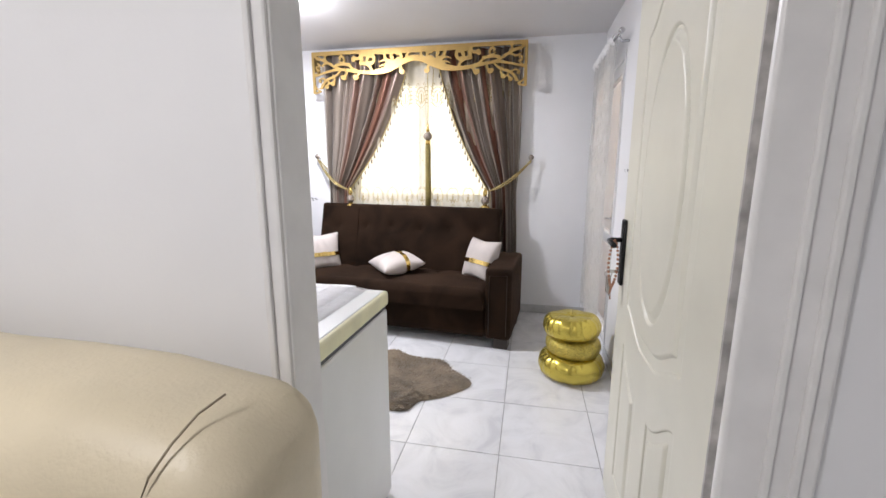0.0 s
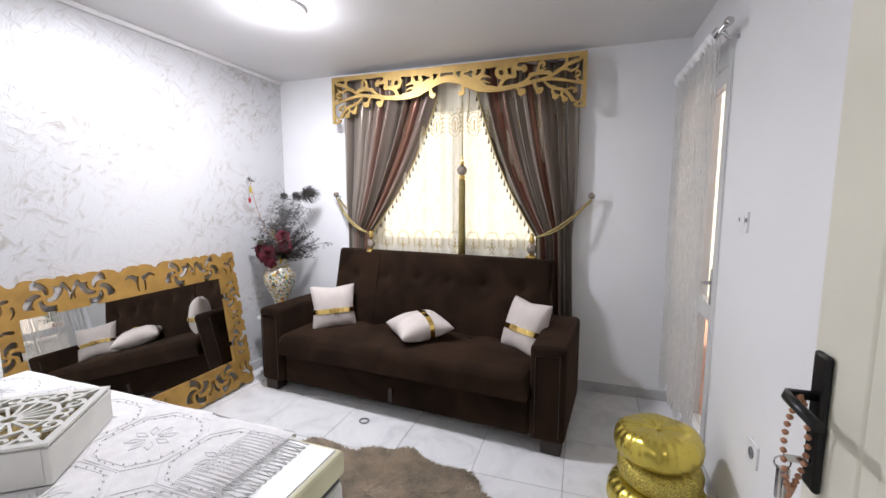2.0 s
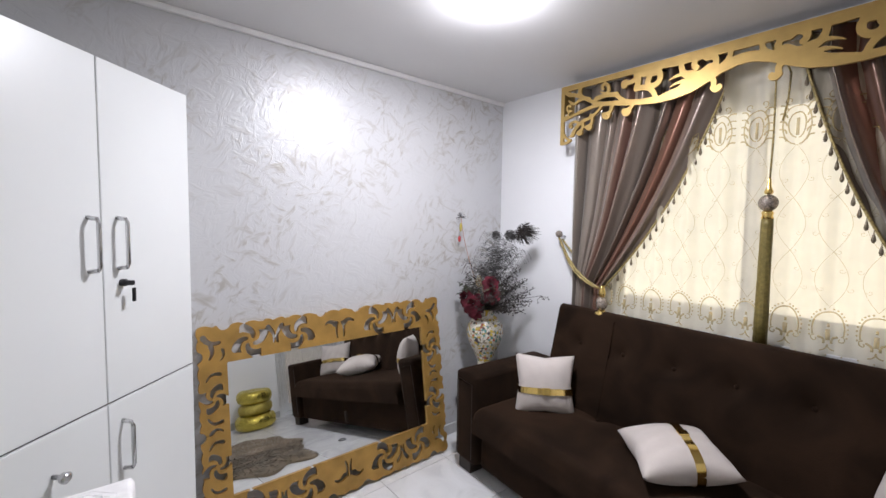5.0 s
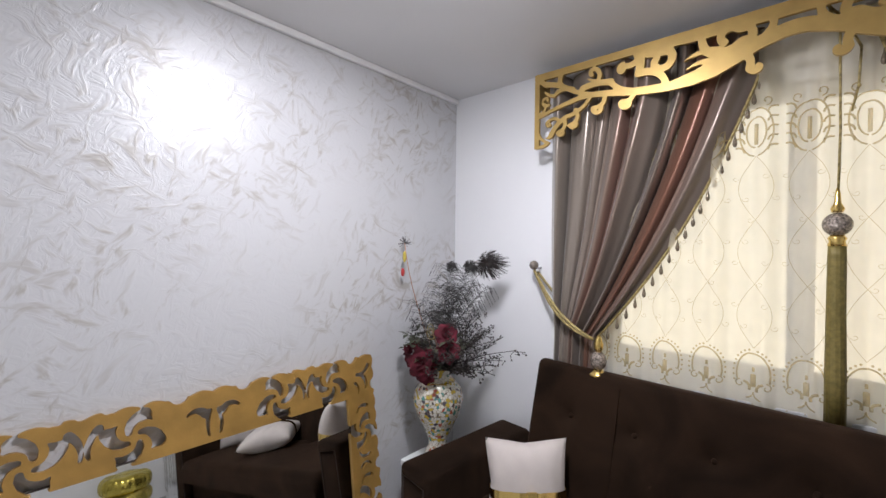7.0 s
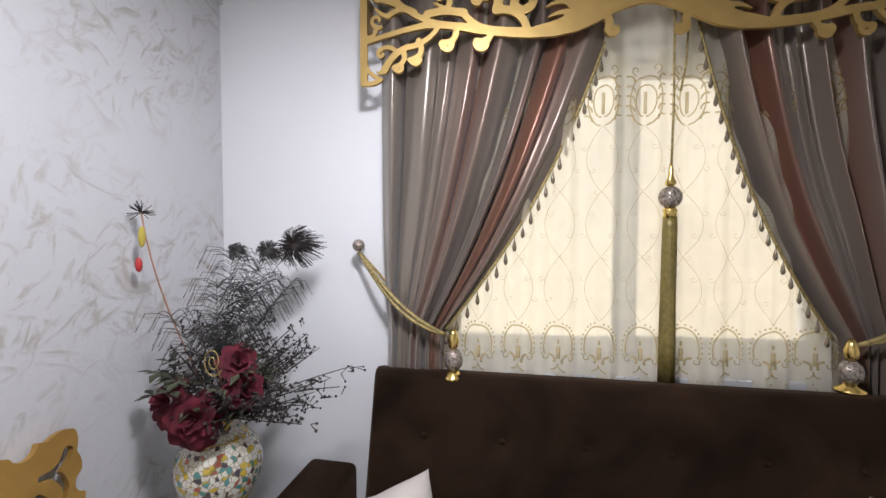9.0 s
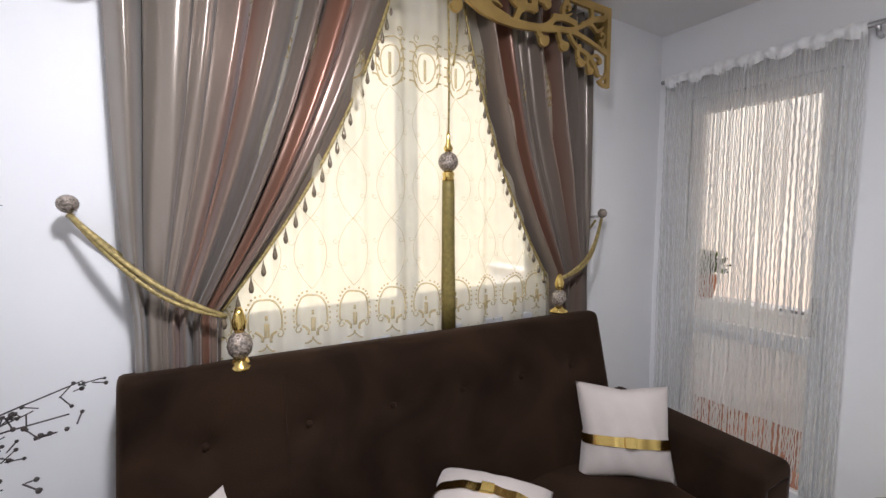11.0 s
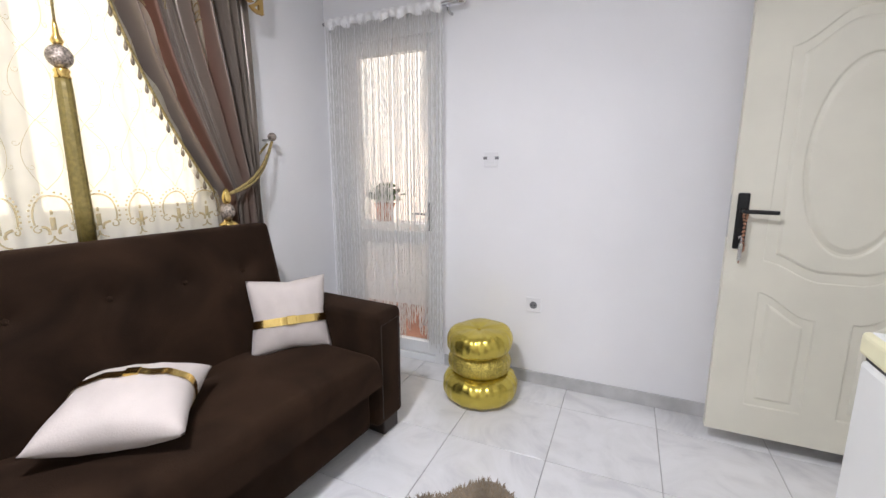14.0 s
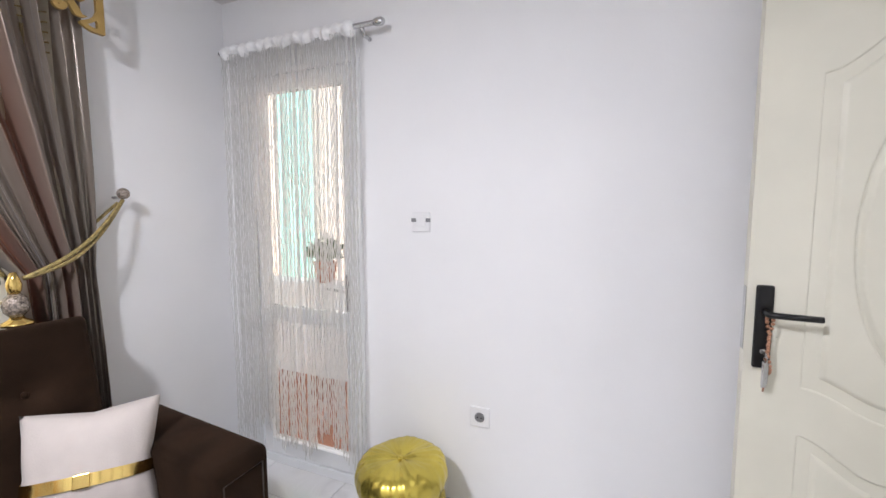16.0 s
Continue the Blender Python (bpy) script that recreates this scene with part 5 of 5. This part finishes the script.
part("lid", fretwork(lid_field, -0.004, BL + 0.004, -0.004, BW + 0.004, 0.002, 0.005), M_box, bx, "pierced ivory lid").matrix_local = pose(0, BW, BH + 0.0052, 90, 0, 0)

# ---- vase of dried flowers on a white stand ----
VX, VY, VZ = -2.345, 3.43, 0.475
st = thing("flower_stand", pose(VX, VY, 0), "small white square stand under the vase", "stand")
part("top", box(-0.13, 0.13, -0.13, 0.13, VZ - 0.03, VZ, 0.004), M_white_lam, st)
part("column", box(-0.10, 0.10, -0.10, 0.10, 0.03, VZ - 0.03, 0.003), M_white_lam, st)
part("plinth", box(-0.125, 0.125, -0.125, 0.125, 0, 0.03, 0.003), M_white_lam, st)
va = thing("vase", pose(VX, VY, VZ) @ Matrix.Diagonal((1.06, 1.06, 1.12, 1)), "hand-painted ceramic vase in cream, yellow and teal", "vase")
part("body", lathe([(0.062, 0), (0.066, 0.008), (0.06, 0.03), (0.043, 0.065), (0.047, 0.10), (0.078, 0.16), (0.108, 0.225), (0.118, 0.27), (0.108, 0.315), (0.075, 0.352), (0.058, 0.37), (0.058, 0.39), (0.075, 0.412), (0.068, 0.412), (0.05, 0.39)], 40), M_vase, va)
for z, r in ((0.008, 0.0668), (0.352, 0.0765), (0.410, 0.0755)):
    part("gilt_line", tube([(r * math.cos(a), r * math.sin(a), z) for a in np.linspace(0, 2 * math.pi, 33)], 0.002, 4), M_brass, va)

TOP = Vector((VX, VY, VZ + 0.45))
fl = thing("dried_flowers", Matrix.Translation(TOP), "dried arrangement of burgundy roses, twigs and peacock feathers", "flowers")
rnd = random.Random(21)


def rose(c, r, out):
    bm = bmesh.new()
    for ring, (q, n, lift) in enumerate(((0.16, 3, 0.75), (0.42, 5, 0.55), (0.72, 6, 0.25), (1.0, 7, -0.05))):
        for k in range(n):
            a = 2 * math.pi * k / n + ring * 0.7
            rows = []
            for v in (0, 0.35, 0.7, 1.0):
                row = []
                for u in (-1, -0.5, 0, 0.5, 1):
                    w = 0.62 * math.sin(math.pi * (0.25 + 0.6 * v))
                    ang = a + u * w * (1.25 - 0.1 * ring)
                    rad = r * q * (0.25 + 0.75 * v ** 0.7) * (1 + 0.10 * (v == 1.0) * (1 - abs(u)))
                    row.append(bm.verts.new((rad * math.cos(ang), rad * math.sin(ang), r * (0.2 + lift * v - 0.12 * (v == 1.0) * ring / 3))))
                rows.append(row)
            for p, s in zip(rows, rows[1:]):
                for i in range(4):
                    bm.faces.new((p[i], p[i + 1], s[i + 1], s[i])).smooth = True
    ob = part("rose", bm, M_rose, fl, "burgundy velvet rose")
    ob.matrix_local = Matrix.Translation(c) @ Vector(out).to_track_quat("Z", "Y").to_matrix().to_4x4()


for c, r, o in (((0.02, -0.13, 0.05), 0.062, (0.4, -0.9, 0.3)), ((-0.07, -0.10, 0.08), 0.058, (-0.3, -0.9, 0.5)), ((0.0, -0.10, 0.0), 0.05, (0.2, -1, -0.1)),
                ((0.10, -0.06, 0.19), 0.045, (0.6, -0.6, 0.5)), ((0.13, -0.08, 0.12), 0.048, (0.8, -0.6, 0.3)), ((-0.10, -0.06, 0.02), 0.045, (-0.6, -0.7, 0.2))):
    rose(c, r * 1.18, o)
for k in range(75):
    a = rnd.uniform(0, 2 * math.pi)
    e = rnd.uniform(0.1, 1.2)
    L = rnd.uniform(0.2, 0.35)
    d = Vector((math.cos(a) * math.cos(e) + 0.40, math.sin(a) * math.cos(e) + 0.25, math.sin(e))).normalized()
    bend = Vector((rnd.uniform(-0.1, 0.1), rnd.uniform(-0.1, 0.1), rnd.uniform(-0.05, 0.05)))
    pts = [d * L * s + bend * s * s for s in np.linspace(0, 1, 6)]
    if VX + pts[-1].x < XW + 0.02 or VY + pts[-1].y > YN - 0.02 or pts[-1].x + pts[-1].y < -0.20:
        continue
    tw = part("twig", tube(pts, 0.0028, 4, taper=0.5), M_twig, fl)
    bb = bmesh.new()
    for q in range(20):
        p = pts[0].lerp(pts[-1], rnd.uniform(0.45, 1.0)) + bend * 0.3
        s = Vector((rnd.uniform(-1, 1), rnd.uniform(-1, 1), rnd.uniform(-0.4, 1))).normalized() * rnd.uniform(0.012, 0.035)
        tube([p, p + s * 0.6, p + s], 0.0015, 3, bb)
        ball(rnd.uniform(0.0028, 0.005), 5, p + s, bm=bb)
    part("spray", bb, M_silver if k % 4 == 0 else M_twig, tw)["kind"] = "stuff"
for k in range(48):
    a, e = rnd.uniform(0, 2 * math.pi), rnd.uniform(-0.1, 0.9)
    r = rnd.uniform(0.08, 0.17)
    c = Vector((math.cos(a) * r, math.sin(a) * r * 0.8 - 0.03, 0.05 + 0.14 * e))
    if VX + c.x < XW + 0.04:
        continue
    lf2 = bmesh.new()
    for i in range(3):
        d = Vector((math.cos(a + i - 1), math.sin(a + i - 1), rnd.uniform(-0.4, 0.5))).normalized()
        s = d.cross(Vector((0, 0, 1))).normalized() * 0.013
        m0 = c + d * 0.024
        lf2.faces.new([lf2.verts.new(q) for q in (c, m0 + s + Vector((0, 0, 0.004)), c + d * 0.052, m0 - s + Vector((0, 0, 0.004)))])
    part("leaf", lf2, M_leaf, fl)
for k, (dx, dy, h) in enumerate(((0.15, 0.17, 0.56), (0.09, 0.11, 0.54), (0.03, 0.04, 0.54), (0.17, 0.15, 0.44), (0.06, 0.06, 0.42), (-0.09, -0.08, 0.36), (0.0, 0.0, 0.45), (0.12, 0.05, 0.47))):
    pts = [Vector((dx * s * s * 1.1, dy * s, h * (s - 0.06 * s * s))) for s in np.linspace(0, 1, 14)]
    fe = part("feather", tube(pts, 0.0018, 4, taper=0.4), M_feather, fl, "peacock feather")
    barb = bmesh.new()
    for q in range(90):
        s = rnd.uniform(0.25, 0.98)
        i = int(s * 13)
        p = pts[i].lerp(pts[min(13, i + 1)], s * 13 - i)
        sd = rnd.choice((-1, 1))
        ln = rnd.uniform(0.04, 0.09)
        e1 = p + Vector((sd * ln * 0.5, sd * ln * 0.5 + rnd.uniform(-0.3, 0.3) * ln, ln * 0.3))
        e2 = e1 + Vector((sd * ln * 0.2, sd * ln * 0.2, -ln * 0.6))
        tube([p, p.lerp(e1, 0.5) + Vector((0, 0, 0.008)), e1, e2], 0.0010, 3, barb)
    if k < 3:
        tipc = pts[-1]
        for q in range((420, 200, 120)[k]):
            a = rnd.uniform(0, 2 * math.pi)
            d = Vector((math.cos(a) * 0.7, math.cos(a) * 0.7 + rnd.uniform(-0.2, 0.2), math.sin(a) * 0.9)) * rnd.uniform(0.02, (0.085, 0.05, 0.035)[k])
            tube([tipc, tipc + d * 0.6, tipc + d + Vector((0.35, 0.35, -0.25)) * d.length * 0.7], 0.0011, 3, barb)
    part("vane", barb, M_feather if k != 0 else M_twig, fe)
for k, (dx, dy, h) in enumerate(((-0.17, -0.08, 0.62), (0.09, -0.15, 0.22))):
    pts = [Vector((dx * math.sin(s * 1.5), dy * s, h * s)) for s in np.linspace(0, 1, 10)]
    pk = part("pick", tube(pts, 0.0022, 5), M_copperbead, fl)
    if k == 0:
        part("yellow_tip", ball(0.012, 8, pts[-1] + Vector((0, 0, -0.07)), (0.8, 0.8, 2.6)), M_yellow, pk)
        part("red_tip", ball(0.011, 8, pts[-1] + Vector((-0.012, 0, -0.15)), (0.9, 0.9, 2.0)), M_red, pk)
        tuft = bmesh.new()
        for q in range(26):
            d = Vector((rnd.uniform(-1, 1), rnd.uniform(-0.6, 0.6), rnd.uniform(-0.4, 1))).normalized() * 0.035
            tube([pts[-1], pts[-1] + d], 0.0012, 3, tuft)
        part("tuft", tuft, M_twig, pk)
    else:
        part("coil", tube([(pts[-1].x + (0.004 + 0.002 * a) * math.cos(a), pts[-1].y - 0.004, pts[-1].z + (0.006 + 0.003 * a) * math.sin(a)) for a in np.linspace(0, 12, 50)], 0.002, 4), M_rope, pk)

# ---- cream leather sofa in the hall ----
ls = thing("leather_sofa", pose(-0.325, 0.655, 0), "cream leather sofa with a rounded padded back end", "sofa")


def puff(x0, x1, y0, y1, z0, z1, r, seed):
    bm = box(x0, x1, y0, y1, z0, z1, r, 8)
    bmesh.ops.subdivide_edges(bm, edges=[e for e in bm.edges if e.calc_length() > 0.12], cuts=6, use_grid_fill=True)
    for v in bm.verts:
        k = noise.noise(Vector((v.co.x * 3, v.co.y * 3, v.co.z * 3 + seed))) * 0.012
        v.co += Vector((k, k * 0.6, k))
    return bm


bk = puff(-1.5, 0.0, -0.30, -0.015, 0.12, 1.01, 0.10, 1)
for v in bk.verts:
    s = min(1, max(0, (v.co.x + 0.5) / 0.5))
    if v.co.z > 0.6:
        v.co.z -= 0.05 * s * s * (v.co.z - 0.6) / 0.4
        v.co.z += 0.004 * math.sin(v.co.z * 160) * max(0, s - 0.85) / 0.15
part("back", bk, M_leather, ls, smooth=True)
part("seat", puff(-1.42, -0.10, -0.85, -0.26, 0.12, 0.45, 0.07, 2), M_leather, ls, smooth=True)
part("seam", tube([(-0.085, -0.19, 1.003), (-0.095, -0.23, 0.996), (-0.105, -0.265, 0.975), (-0.118, -0.29, 0.945), (-0.132, -0.303, 0.90), (-0.15, -0.305, 0.80)], 0.0018, 5), M_seam, ls)
for x in (-1.4, -0.1):
    for y in (-0.75, -0.08):
        part("foot", lathe([(0.02, 0), (0.028, 0.13)], 12), M_foot, ls).matrix_local = pose(x, y, 0)

# ---- floor tiles, each its own piece ----
TP = 0.4535
tile = box(-TP / 2 + 0.0016, TP / 2 - 0.0016, -TP / 2 + 0.0016, TP / 2 - 0.0016, -0.010, 0.0, 0.0012, 1)
me = bpy.data.meshes.new("tile")
tile.to_mesh(me)
tile.free()
me.materials.append(M_tile)
for i in range(-7, 4):
    for j in range(-9, 5):
        cx, cy = 0.362 + TP * (i + 0.5), 1.748 + TP * (j + 0.5)
        if XW - 0.25 < cx < 1.75 and -2.4 < cy < YN + 0.15 and (cy < 0.75 or cx < XE + 0.2):
            t = new("tile", me)
            t.parent = floor
            t.matrix_local = pose(cx, cy, 0)
